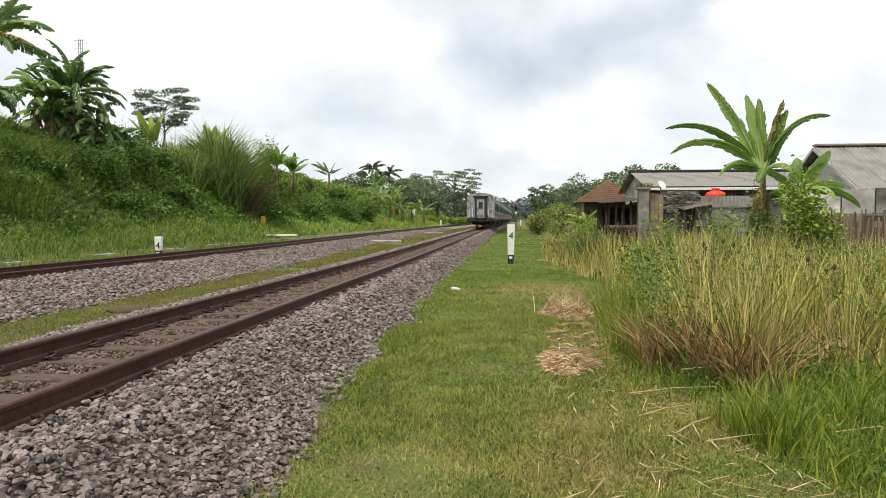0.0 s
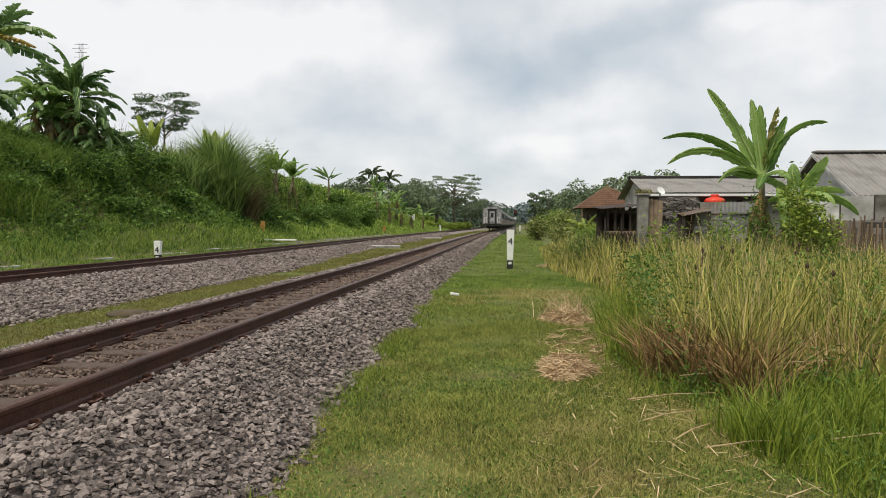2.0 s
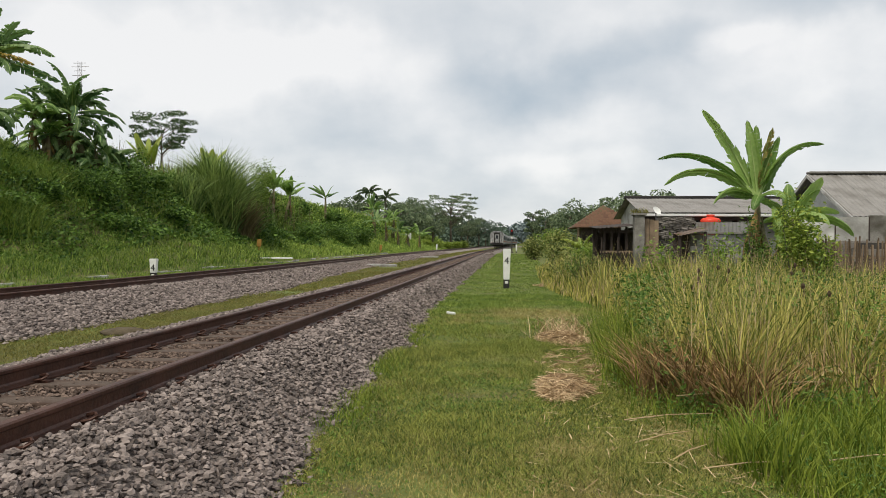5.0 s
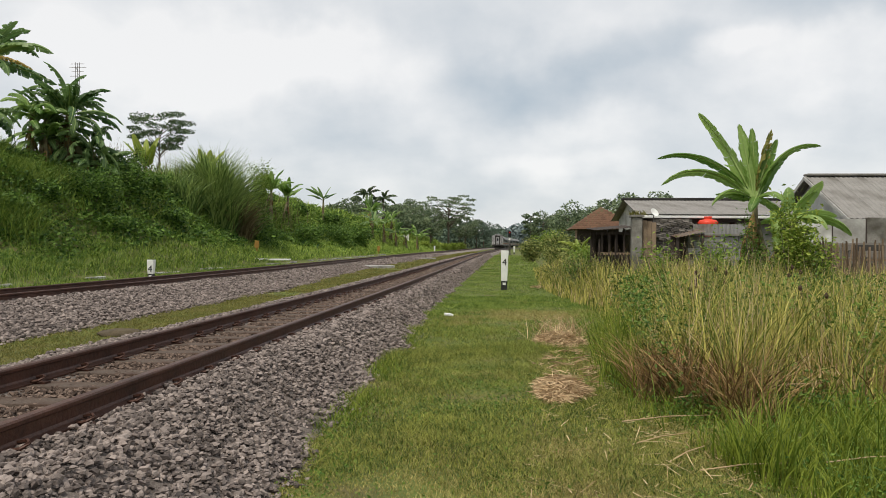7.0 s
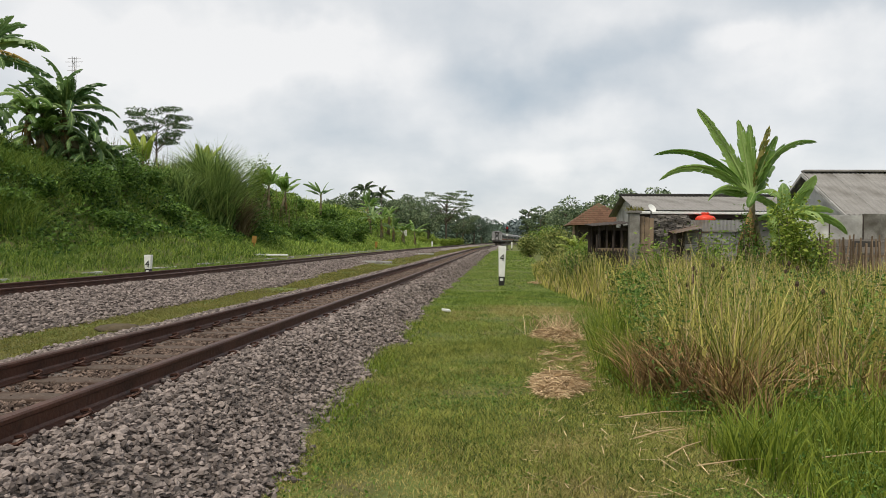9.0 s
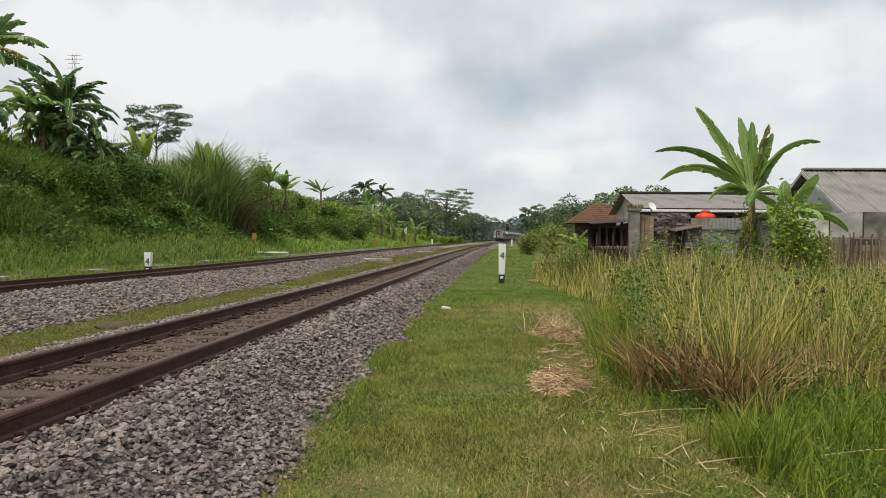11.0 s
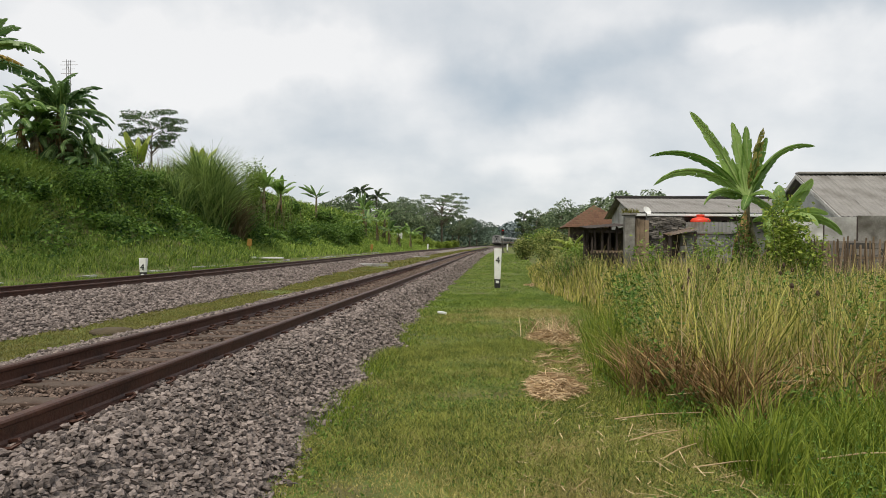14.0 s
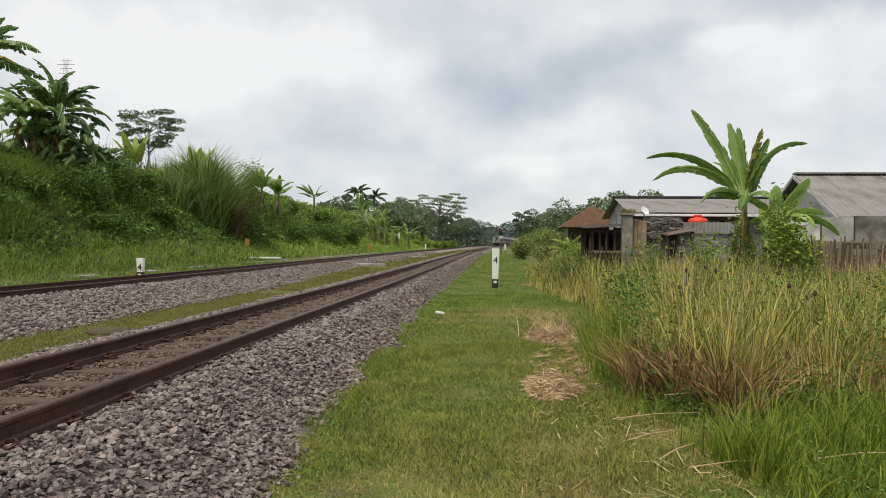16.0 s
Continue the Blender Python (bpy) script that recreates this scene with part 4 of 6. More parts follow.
def dry_stems(x0, x1, y0, y1, num, seed):
    """Thin bare brown stems along the brow of the bank."""
    g = np.random.default_rng(seed)
    x, y = g.uniform(x0, x1, num), g.uniform(y0, y1, num)
    stuff("dry_stems", blades_mesh("dry_stems", on_ground(x, y), g.uniform(1.3, 2.9, num), np.full(num, 0.07), g, 0.08, 3, 0.1), M_BROWNGRASS, "thin bare brown plant stems on top of the bank", "dry stems")


dry_stems(-29.5, -25.0, 40, 60, 220, 77)
dry_stems(-24.5, -21.0, 60, 80, 70, 78)


# ---- banana plants ----
def banana_leaf(length, width, rise, droop, torn, g, fold=0.25, roll=0.0):
    """Blade in strips on both sides of an arching rib; torn strips part and hang."""
    n = 22
    pts, ang = [Vector((0, 0, 0))], rise
    for i in range(n):
        ang -= droop * (0.35 + 1.3 * i / n) / n
        pts.append(pts[-1] + Vector((math.cos(ang), 0, math.sin(ang))) * length / n)
    v, f = [], []

    def wide(t):
        return width * 0.5 * max(0.0, min(1, (t - 0.10) * 7)) * (1 - max(0, t - 0.06) ** 3.6) ** 0.9 if t > 0.10 else 0.0

    for s in (-1, 1):
        hang, prev = fold, None
        for i in range(1, n):
            t0, t1 = i / n, (i + 1) / n
            if g.uniform() < torn or prev is None:
                hang, fresh = fold + g.uniform(0, 1.0) * torn * 1.2, True
            else:
                fresh = False
            w0, w1 = wide(t0), wide(t1) if i < n - 1 else 0.01
            if w0 == 0 and w1 == 0:
                continue
            gap = length / n * (0.03 if fresh else 0.0)
            cut = 1 - 0.55 * torn * g.uniform()
            sweep = length / n * 0.9
            rows = []
            for t, w, base, sh in ((t0, w0, pts[i], gap), (t1, w1, pts[i + 1], 0)):
                d = (pts[min(i + 1, n)] - pts[i]).normalized()
                up = Vector((0, 1, 0)).cross(d) * -1
                if up.z < 0:
                    up = -up
                lat = Vector((0, 1, 0)) * math.cos(roll) + up * math.sin(roll)
                face = up * math.cos(roll) - Vector((0, 1, 0)) * math.sin(roll)
                m = base + d * sh + lat * s * w * 0.55 * math.cos(hang * 0.4) + face * w * 0.10 - face * w * 0.25 * math.sin(hang)
                e = base + d * (sh + sweep * 0.5) + (lat * s * math.cos(hang) - face * math.sin(hang)) * w * cut
                rows.append((base, m, e))
            k = len(v)
            v += [tuple(q) for q in (*rows[0], *rows[1])]
            f += [(k, k + 1, k + 4, k + 3), (k + 1, k + 2, k + 5, k + 4)]
            prev = True
    blade = fast_mesh("leaf", np.array(v), np.array(f))
    rib = tube(bmesh.new(), pts, [0.035 * (1 - 0.85 * i / n) * length / 2 for i in range(n + 1)], 5)
    return blade, rib


SWAY = []                        # leaves that stir in the wind


def banana_plant(x, y, height, leaves, seed, label, m_leaf, stems=1, spread=0.3, torn=0.25, dry=0, girth=0.11, z=None, skirt=0, low=0, loose=(-0.4, 0.1)):
    """leaves: (azimuth, rise, length, droop, width) in degrees and metres; azimuth 0 is to the right, 90 away."""
    g = np.random.default_rng(seed)
    base = float(ground_z(x, y)) - 0.1 if z is None else z
    t = thing("banana_plant", pose(x, y, base), label, "banana plant", "banana plants")
    for i in range(stems):
        a, d = g.uniform(0, 6.28), 0 if i == 0 else spread * g.uniform(0.5, 1)
        h = height * (1 if i == 0 else g.uniform(0.6, 0.95))
        sx, sy = d * math.cos(a), d * math.sin(a)
        part("stem", tube(bmesh.new(), [(sx, sy, 0), (sx * 0.9, sy * 0.9, h * 0.3), (sx * 0.6, sy * 0.6, h * 0.7), (sx * 0.2, sy * 0.2, h)], [girth * 1.25, girth * 1.1, girth * 0.9, girth * 0.6], 9), M_STEM, t, smooth=True)
    ring = [(g.uniform(0, 360), g.uniform(-35, 35), g.uniform(1.8, 2.6), g.uniform(50, 110), g.uniform(0.6, 0.8)) for _ in range(low)]
    for az, rise, length, droop, width, *roll in (*leaves, *ring):
        full = width * (0.86 if x > 0 else 1.0)
        blade, rib = banana_leaf(length, full, radians(rise), radians(droop), min(0.9, torn * 2.4) if len(roll) > 1 else torn, g, 0.25, radians(roll[0]) if roll else 0.0)
        w = pose(0, 0, height + g.uniform(*loose) if (az, rise, length, droop, width) not in ring else height * g.uniform(0.35, 0.85), 0, 0, az) @ pose(0, 0, 0, 0 if roll else g.uniform(-25, 25), 0, 0)
        lf = part("leaf", blade, roll[1] if len(roll) > 1 else m_leaf, t, where=w)
        if x > 0 or y < 45:
            SWAY.append((lf, w.copy(), len(SWAY)))
        part("leaf_rib", rib, M_RIB, lf)
    for i in range(dry):
        blade, rib = banana_leaf(g.uniform(0.9, 1.5), 0.30, radians(g.uniform(-84, -50)), radians(40), 0.8, g, 0.9)
        lf = part("leaf", blade, M_BANANA_DRY, t, "withered brown hanging leaf", where=pose(0, 0, height * g.uniform(0.55, 0.95), 0, 0, g.uniform(0, 360)))
        part("leaf_rib", rib, M_BANANA_DRY, lf)
    if skirt:
        a, d = g.uniform(0, 6.28, skirt), g.uniform(0.1, 0.75, skirt)
        p = np.stack([d * np.cos(a), d * np.sin(a), 0 * a], 1)
        part("dry_sheath", blades_mesh("dry_sheath", p, height * g.uniform(0.25, 0.95, skirt), np.full(skirt, 0.07), g, 0.08, 3, 0.5), M_STEM, t, "hanging dry leaf sheaths")
    return t


def fan(num, seed, lo, hi, rise=(15, 75), droop=(50, 110), width=0.6):
    g = np.random.default_rng(seed)
    return [(360 * i / num + g.uniform(-18, 18), g.uniform(*rise), g.uniform(lo, hi), g.uniform(*droop), width * g.uniform(0.8, 1.1)) for i in range(num)]


# the tall plant by the houses, leaf by leaf
banana_plant(6.05, 18.0, 2.82, [
    (178, 66, 2.55, 18, 0.44, 50), (180, 82, 1.98, 6, 0.46, 80), (176, 89, 1.72, 4, 0.40, 75), (180, 54, 2.75, 76, 0.36, 32), (184, 46, 2.55, 92, 0.40, 34),
    (2, 76, 2.25, 88, 0.38, -34), (0, 83, 1.75, 12, 0.44, -60, M_BANANA_TORN), (-4, 76, 1.5, 12, 0.42, -74), (182, 20, 0.95, 26, 0.34, 30), (196, 32, 1.35, 100, 0.42, 34),
    (20, 66, 1.7, 30, 0.42, -60), (120, 60, 1.8, 50, 0.42), (60, 62, 1.7, 60, 0.42), (-70, 40, 1.1, 100, 0.40), (250, 30, 1.2, 110, 0.40)], 81,
    "tall banana plant with broad light green leaves behind the grass", M_BANANA, 6, 0.45, 0.36, 16, 0.10, loose=(-0.12, 0.06))
banana_plant(7.0, 18.4, 2.35, [(6, 58, 1.25, 16, 0.62, -62), (-4, 30, 1.15, 60, 0.42, -34), (-14, 18, 1.55, 84, 0.46, -30), (150, 60, 1.1, 60, 0.42, 40), (10, 74, 1.15, 60, 0.40, -40), (60, 70, 1.2, 50, 0.45), (-60, 30, 1.2, 100, 0.42), (200, 30, 1.1, 90, 0.42, 30)], 82,
    "smaller banana plant with drooping green leaves beside the tall one", M_BANANA, 2, 0.3, 0.2, 4, 0.11, loose=(-0.15, 0.05))
banana_plant(6.5, 17.8, 1.9, [(5, 45, 1.1, 80, 0.36, -30), (-30, 20, 1.1, 90, 0.36), (90, 70, 1.2, 50, 0.36), (250, 30, 1.0, 90, 0.36), (300, 40, 1.1, 90, 0.36)], 181,
    "short banana shoot with drooping leaves crowded against the tall plant", M_BANANA, 3, 0.35, 0.3, 10, 0.09)
# on the bank
banana_plant(-25.9, 40.4, 3.5, fan(30, 91, 2.5, 3.4, (5, 88), (55, 130), 0.8), 83, "bushy dark green banana plant with torn leaves on the bank", M_BANANA_DARK, 7, 1.0, 0.8, 30, 0.2, skirt=90, low=16)
banana_plant(-24.7, 40.8, 2.4, fan(18, 92, 2.2, 3.0, (-15, 75), (60, 130), 0.75), 84, "banana plant with torn drooping leaves on the bank", M_BANANA_DARK, 4, 0.6, 0.8, 14, 0.18, low=12)
banana_plant(-27.2, 40.3, 2.9, fan(17, 93, 2.2, 3.0, (0, 85), (55, 125), 0.75), 85, "banana plant with ragged leaves on the bank", M_BANANA_DARK, 3, 0.6, 0.8, 14, 0.18, low=10)
banana_plant(-26.6, 39.4, 1.7, fan(12, 191, 1.6, 2.2, (20, 85), (40, 100), 0.5), 185, "young banana plant among older ones on the bank", M_BANANA, 2, 0.6, 0.3, 6, 0.15)
banana_plant(-26.2, 33.8, 4.9, [(0, 26, 3.9, 62, 0.85, -35), (0, 58, 2.7, 30, 0.85, -60), (-6, -14, 4.5, 12, 0.85, -50), (-4, -6, 2.9, 22, 0.6, -40, M_BANANA_YELLOW), (8, 32, 3.0, 85, 0.8, -35), (20, 60, 2.8, 60, 0.8, -40), (60, 60, 2.6, 60, 0.8), (120, 40, 2.8, 80, 0.8), (180, 40, 3.0, 80, 0.8), (230, 30, 3.0, 80, 0.8), (-60, 20, 2.8, 90, 0.8), (-5, 80, 2.6, 25, 0.9, -60), (-30, 45, 3.0, 70, 0.85), (-25, 10, 3.0, 80, 0.8)], 86,
    "tall banana plant with long torn leaves and a yellowing one", M_BANANA_DARK, 3, 0.5, 0.8, 9, 0.2, low=8)
banana_plant(-24.0, 41.0, 1.9, fan(11, 192, 1.8, 2.5, (0, 80), (50, 110), 0.7), 186, "low banana plant with drooping leaves on the bank", M_BANANA_DARK, 2, 0.5, 0.5, 5, 0.15, low=5)
banana_plant(-27.2, 39.0, 2.6, fan(12, 193, 2.0, 2.7, (0, 80), (50, 110), 0.75), 187, "banana plant with ragged green leaves on the bank", M_BANANA, 2, 0.5, 0.5, 6, 0.16, low=6)
banana_plant(-26.7, 51.0, 1.3, fan(8, 94, 1.8, 2.6, (52, 88), (8, 40), 0.75), 87, "young yellow-green banana plant on the brow of the bank", M_BANANA_FRESH, 2, 0.4, 0.2, 1, 0.12)
banana_plant(-24.0, 56.0, 2.6, fan(7, 95, 1.8, 2.6, (58, 89), (8, 30), 0.75), 88, "young yellow-green banana plant behind the cane grass", M_BANANA_FRESH, 1, 0.4, 0.2, 1, 0.12)
banana_plant(-23.2, 69.5, 3.4, fan(12, 96, 2.0, 2.8, (45, 88), (15, 70), 0.8), 89, "light green banana plant on the bank", M_BANANA, 3, 0.8, 0.3, 3, 0.15)
banana_plant(-22.6, 73.0, 2.7, fan(11, 97, 1.9, 2.5, (45, 88), (15, 70), 0.8), 90, "light green banana plant on the bank", M_BANANA, 2, 0.8, 0.3, 2, 0.15)
banana_plant(-22.7, 88.0, 3.6, fan(8, 98, 2.0, 2.6, (25, 85), (25, 60), 0.6), 91, "lone slender banana plant on the brow of the bank", M_BANANA_DARK, 1, 0.3, 0.2, 1, 0.15)
for i, (bx, by, bh) in enumerate(((-21.0, 113, 3.0), (-20.2, 118, 3.6), (-22.6, 120, 3.4), (-18.6, 121, 3.0), (-17.6, 126, 2.6), (-20.4, 128, 3.8), (-23.8, 125, 3.9), (-16.4, 133, 2.8))):
    banana_plant(bx, by, bh, fan(11, 100 + i, 2.2, 3.2, (15, 88), (30, 100), 0.75), 110 + i, "distant green banana plant at the foot of the bank", M_BANANA if i % 3 else M_BANANA_DARK, 2, 0.5, 0.5, 4, 0.14)


# ---- shrubs and trees ----
def shrub(x, y, r, h, num, leaf, m, label, seed, z=None):
    g = np.random.default_rng(seed)
    base = float(ground_z(x, y)) if z is None else z
    t = thing("shrub", pose(x, y, base), label, "shrub", "shrubs")
    tips = []
    for i in range(9):
        a, d = g.uniform(0, 6.28), r * g.uniform(0.15, 0.85)
        tip = Vector((d * math.cos(a), d * math.sin(a), h * g.uniform(0.55, 0.98)))
        part("branch", tube(bmesh.new(), [(0, 0, -0.05), (tip.x * 0.4, tip.y * 0.4, tip.z * 0.5), tip], [0.03, 0.02, 0.006], 5), M_BARK, t)
        tips.append(tip)
    num = int(num * 2.2)
    leaf *= 0.72
    k = g.integers(0, 9, num)
    c = np.array([list(tips[i]) for i in k]) * g.uniform(0.3, 1.0, (num, 1))
    p = c + np.clip(g.normal(0, 1, (num, 3)), -1.8, 1.8) * np.array([r * 0.26, r * 0.26, h * 0.15])
    p[:, 2] = np.abs(p[:, 2])
    part("foliage", leaves_mesh("foliage", p, leaf * g.uniform(0.5, 1.4, num), g, 0.5), m, t)


shrub(6.5, 16.9, 0.62, 2.5, 2300, 0.125, M_CLIMB, "light green climbing shrub growing before the banana plants", 201)
shrub(7.0, 17.0, 0.55, 1.8, 900, 0.15, M_CLIMB, "light green shrub with broad leaves under the banana plants", 241)
shrub(7.0, 16.8, 0.55, 1.35, 800, 0.12, M_WEED, "dark green weedy shrub before the fence", 242)
shrub(6.1, 17.0, 0.7, 1.5, 1200, 0.13, M_WEED, "dark green leafy shrub under the banana plants", 202)
shrub(5.8, 17.4, 0.36, 2.4, 800, 0.12, M_WEED, "dark green creeper climbing the banana stems", 229)
shrub(5.4, 17.2, 0.7, 1.6, 700, 0.14, M_BRIGHT, "light green young shrub in the tall grass", 204)
shrub(4.1, 19.5, 0.6, 1.7, 500, 0.15, M_BRIGHT, "light green young shrub before the old wall", 205)
shrub(5.9, 21, 0.6, 1.9, 420, 0.15, M_BRIGHT, "thin light green shrub before the block wall", 206)
shrub(3.05, 24.6, 0.55, 1.2, 700, 0.12, M_BUSH, "yellow-green bush at the corner of the wooden shed", 207)
shrub(4.6, 46, 1.2, 1.9, 900, 0.22, M_BUSH, "yellow-green bush before the brown hut", 226)
banana_plant(4.4, 43.0, 1.3, fan(11, 99, 1.2, 1.8, (30, 82), (40, 95), 0.5), 92, "low yellow-green plant with feathery fronds before the brown hut", M_BANANA_FRESH, 3, 0.4, 0.85, 1, 0.06)
shrub(2.7, 70, 1.2, 2.0, 900, 0.3, M_BUSH, "yellow-green bush beside the line", 227)
shrub(3.3, 95, 1.6, 2.3, 1000, 0.36, M_BUSH, "yellow-green bush beside the line", 228)
shrub(2.4, 31, 0.8, 0.8, 900, 0.12, M_BUSH, "straggly yellow-green bush at the edge of the grass strip", 208)
shrub(3.4, 36, 0.75, 0.95, 800, 0.19, M_BUSH, "leafy green bush behind the tall grass", 209)
shrub(3.4, 28, 0.75, 0.85, 800, 0.17, M_BUSH, "yellow-green bush beside the wooden shed", 210)
shrub(3.5, 44, 0.9, 1.0, 1100, 0.24, M_BUSH, "leafy green bush beside the grass strip", 211)
shrub(4.5, 40, 1.2, 1.45, 1600, 0.2, M_BRIGHT, "yellow-green bush near the brown hut", 212)
shrub(4.3, 60, 1.6, 1.6, 1300, 0.3, M_BUSH, "large green bush beside the line", 213)
shrub(5.2, 80, 2.4, 3.0, 1300, 0.38, M_BUSH, "large green bush beside the line", 214)
shrub(6.8, 110, 2.8, 3.4, 1800, 0.45, M_BRIGHT, "large yellowish bush beside the line", 215)
shrub(2.6, 24.6, 0.7, 1.2, 700, 0.10, M_WEED, "small green weed bush in the grass", 216)
shrub(-24.6, 43.5, 1.6, 1.8, 1200, 0.22, M_BANK, "dark green bush on the bank", 217)
shrub(-22.8, 41.5, 1.9, 2.3, 1800, 0.24, M_BANK, "rounded dark green bush on the bank", 218)
shrub(-21.6, 36.0, 1.9, 2.0, 1800, 0.22, M_BANK, "rounded dark green bush on the bank", 219)
shrub(-20.4, 58.0, 1.8, 2.0, 1300, 0.28, M_WEED, "green bush on the bank", 220)
shrub(-19.8, 70.0, 2.0, 2.0, 1300, 0.3, M_WEED, "green bush on the bank", 221)
shrub(-19.5, 84.0, 2.6, 2.6, 1600, 0.36, M_WEED, "green bush on the bank", 222)
shrub(-20.0, 94.0, 3.0, 2.8, 1600, 0.42, M_WEED, "green bush on the bank", 223)
shrub(-23.6, 67, 1.1, 4.8, 1800, 0.3, M_BRIGHT, "slender light green young tree on the bank", 224)
shrub(-25.2, 47.0, 0.8, 2.3, 300, 0.2, M_BANK, "thin green sapling on the bank", 225)
g = np.random.default_rng(240)
for i in range(26):
    sy = 20 + 3.0 * i + g.uniform(-1, 1)
    sx = g.uniform(-25.5, -19.8)
    shrub(sx, sy, g.uniform(0.9, 1.7), g.uniform(0.7, 1.3), 700, 0.2 + 0.002 * sy, (M_BANK, M_WEED, M_BANK, M_WEED)[i % 4], ("dark green creeper-covered bush on the bank", "green leafy bush on the bank", "dark green creeper-covered bush on the bank", "green leafy bush on the bank")[i % 4], 250 + i)
for i, (sx, sy, sr) in enumerate(((-24.5, 146, 2.2), (-28.5, 146, 2.4), (-17.5, 158, 1.3), (-16.0, 165, 1.2), (-14.5, 178, 1.6), (-13.5, 190, 1.8), (-12.5, 205, 2.2))):
    shrub(sx, sy, sr, sr, 1000, 0.4, M_CLIMB, "yellow-green bush at the foot of the far bank", 230 + i)


def tree(x, y, h, spread, clumps, num, leaf, m, label, seed, trunk=0.22, crown_from=0.55, flat=0.35, z=None, name="tree", clump=0.33):
    """Tapered trunk, limbs to each clump, and leaves in uneven clumps with gaps."""
    g = np.random.default_rng(seed)
    base = float(ground_z(x, y)) - 0.2 if z is None else z
    h -= base
    t = thing(name, pose(x, y, base), label, "tree", "trees")
    bm = bmesh.new()
    lean = g.normal(0, 0.03 * h, 2)
    top = Vector((lean[0], lean[1], h * 0.86))
    tube(bm, [(0, 0, 0), (lean[0] * 0.2, lean[1] * 0.2, h * 0.3), (lean[0] * 0.6, lean[1] * 0.6, h * 0.6), top], [trunk, trunk * 0.8, trunk * 0.5, trunk * 0.15], 7)
    cs = []
    for i in range(clumps):
        u = (i + 0.5) / clumps
        a = i * 2.4 + g.uniform(-0.5, 0.5)
        hz = h * (crown_from + (0.97 - crown_from) * u)
        reach = spread * (0.35 + 0.65 * math.sin(math.pi * min(1, 0.25 + 0.75 * (1 - u)))) * g.uniform(0.55, 1.0)
        c = Vector((lean[0] * u + reach * math.cos(a), lean[1] * u + reach * math.sin(a), hz))
        root = Vector((lean[0] * 0.5, lean[1] * 0.5, max(h * 0.3, hz - reach * g.uniform(0.5, 0.9))))
        tube(bm, [root, (root + c) / 2 + Vector((0, 0, 0.05 * reach)), c], [trunk * 0.32, trunk * 0.2, trunk * 0.07], 5)
        cs.append((c, spread * clump * g.uniform(0.72, 1.28)))
    part("trunk", bm, M_BARK, t, smooth=True)
    per = num // clumps
    pts = []
    for c, r in cs:
        q = g.normal(0, 1, (per, 3))
        q /= np.linalg.norm(q, axis=1)[:, None] ** 0.75
        q *= np.array([r, r, r * flat])
        pts.append(np.array(c) + q)
    p = np.concatenate(pts)
    part("crown", leaves_mesh("crown", p, leaf * g.uniform(0.5, 1.4, len(p)), g, 0.6), m, t)


# flat-crowned tree over the bank, and the woods at both sides of the line
tree(-55.0, 110, 22.8, 5.6, 28, 6500, 0.30, M_TREE, "slender tree with thin layered flat crown and bare branches", 301, 0.20, 0.62, 0.22, clump=0.2)
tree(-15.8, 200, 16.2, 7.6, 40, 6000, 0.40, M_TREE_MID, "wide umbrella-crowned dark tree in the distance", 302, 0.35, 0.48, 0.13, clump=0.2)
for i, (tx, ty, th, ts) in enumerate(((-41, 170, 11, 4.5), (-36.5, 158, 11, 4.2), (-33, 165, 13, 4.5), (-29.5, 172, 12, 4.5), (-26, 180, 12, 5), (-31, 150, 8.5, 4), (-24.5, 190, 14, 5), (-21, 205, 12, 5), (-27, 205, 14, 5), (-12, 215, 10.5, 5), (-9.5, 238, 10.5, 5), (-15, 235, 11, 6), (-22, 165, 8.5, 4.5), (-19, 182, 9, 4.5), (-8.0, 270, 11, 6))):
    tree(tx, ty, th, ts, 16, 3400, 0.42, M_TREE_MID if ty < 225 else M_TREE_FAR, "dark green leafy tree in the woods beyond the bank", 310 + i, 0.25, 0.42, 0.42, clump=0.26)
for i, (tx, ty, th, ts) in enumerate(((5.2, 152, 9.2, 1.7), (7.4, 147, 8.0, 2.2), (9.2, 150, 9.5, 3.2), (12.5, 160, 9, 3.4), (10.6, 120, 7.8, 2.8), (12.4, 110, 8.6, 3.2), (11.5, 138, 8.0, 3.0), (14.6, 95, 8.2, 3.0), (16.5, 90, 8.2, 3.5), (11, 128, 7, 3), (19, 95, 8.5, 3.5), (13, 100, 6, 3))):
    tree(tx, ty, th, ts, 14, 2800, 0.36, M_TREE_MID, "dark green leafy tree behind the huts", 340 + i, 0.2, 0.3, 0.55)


def palm(x, y, h, seed):
    g = np.random.default_rng(seed)
    base = float(ground_z(x, y))
    t = thing("palm_tree", pose(x, y, base), "distant coconut palm with feathery dark green fronds", "palm tree", "trees")
    part("trunk", tube(bmesh.new(), [(0, 0, 0), (0.2, 0, h * 0.5), (0.3, 0.1, h)], [0.2, 0.15, 0.12], 7), M_BARK, t)
    for i in range(13):
        blade, rib = banana_leaf(3.6, 1.3, radians(g.uniform(-10, 70)), radians(g.uniform(60, 110)), 0.95, g, 0.5)
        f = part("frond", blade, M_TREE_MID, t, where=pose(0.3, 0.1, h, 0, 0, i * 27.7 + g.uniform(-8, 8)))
        part("frond_rib", rib, M_TREE, f)


palm(-31.5, 160, 7.6, 401)
palm(-28.0, 162, 7.0, 402)


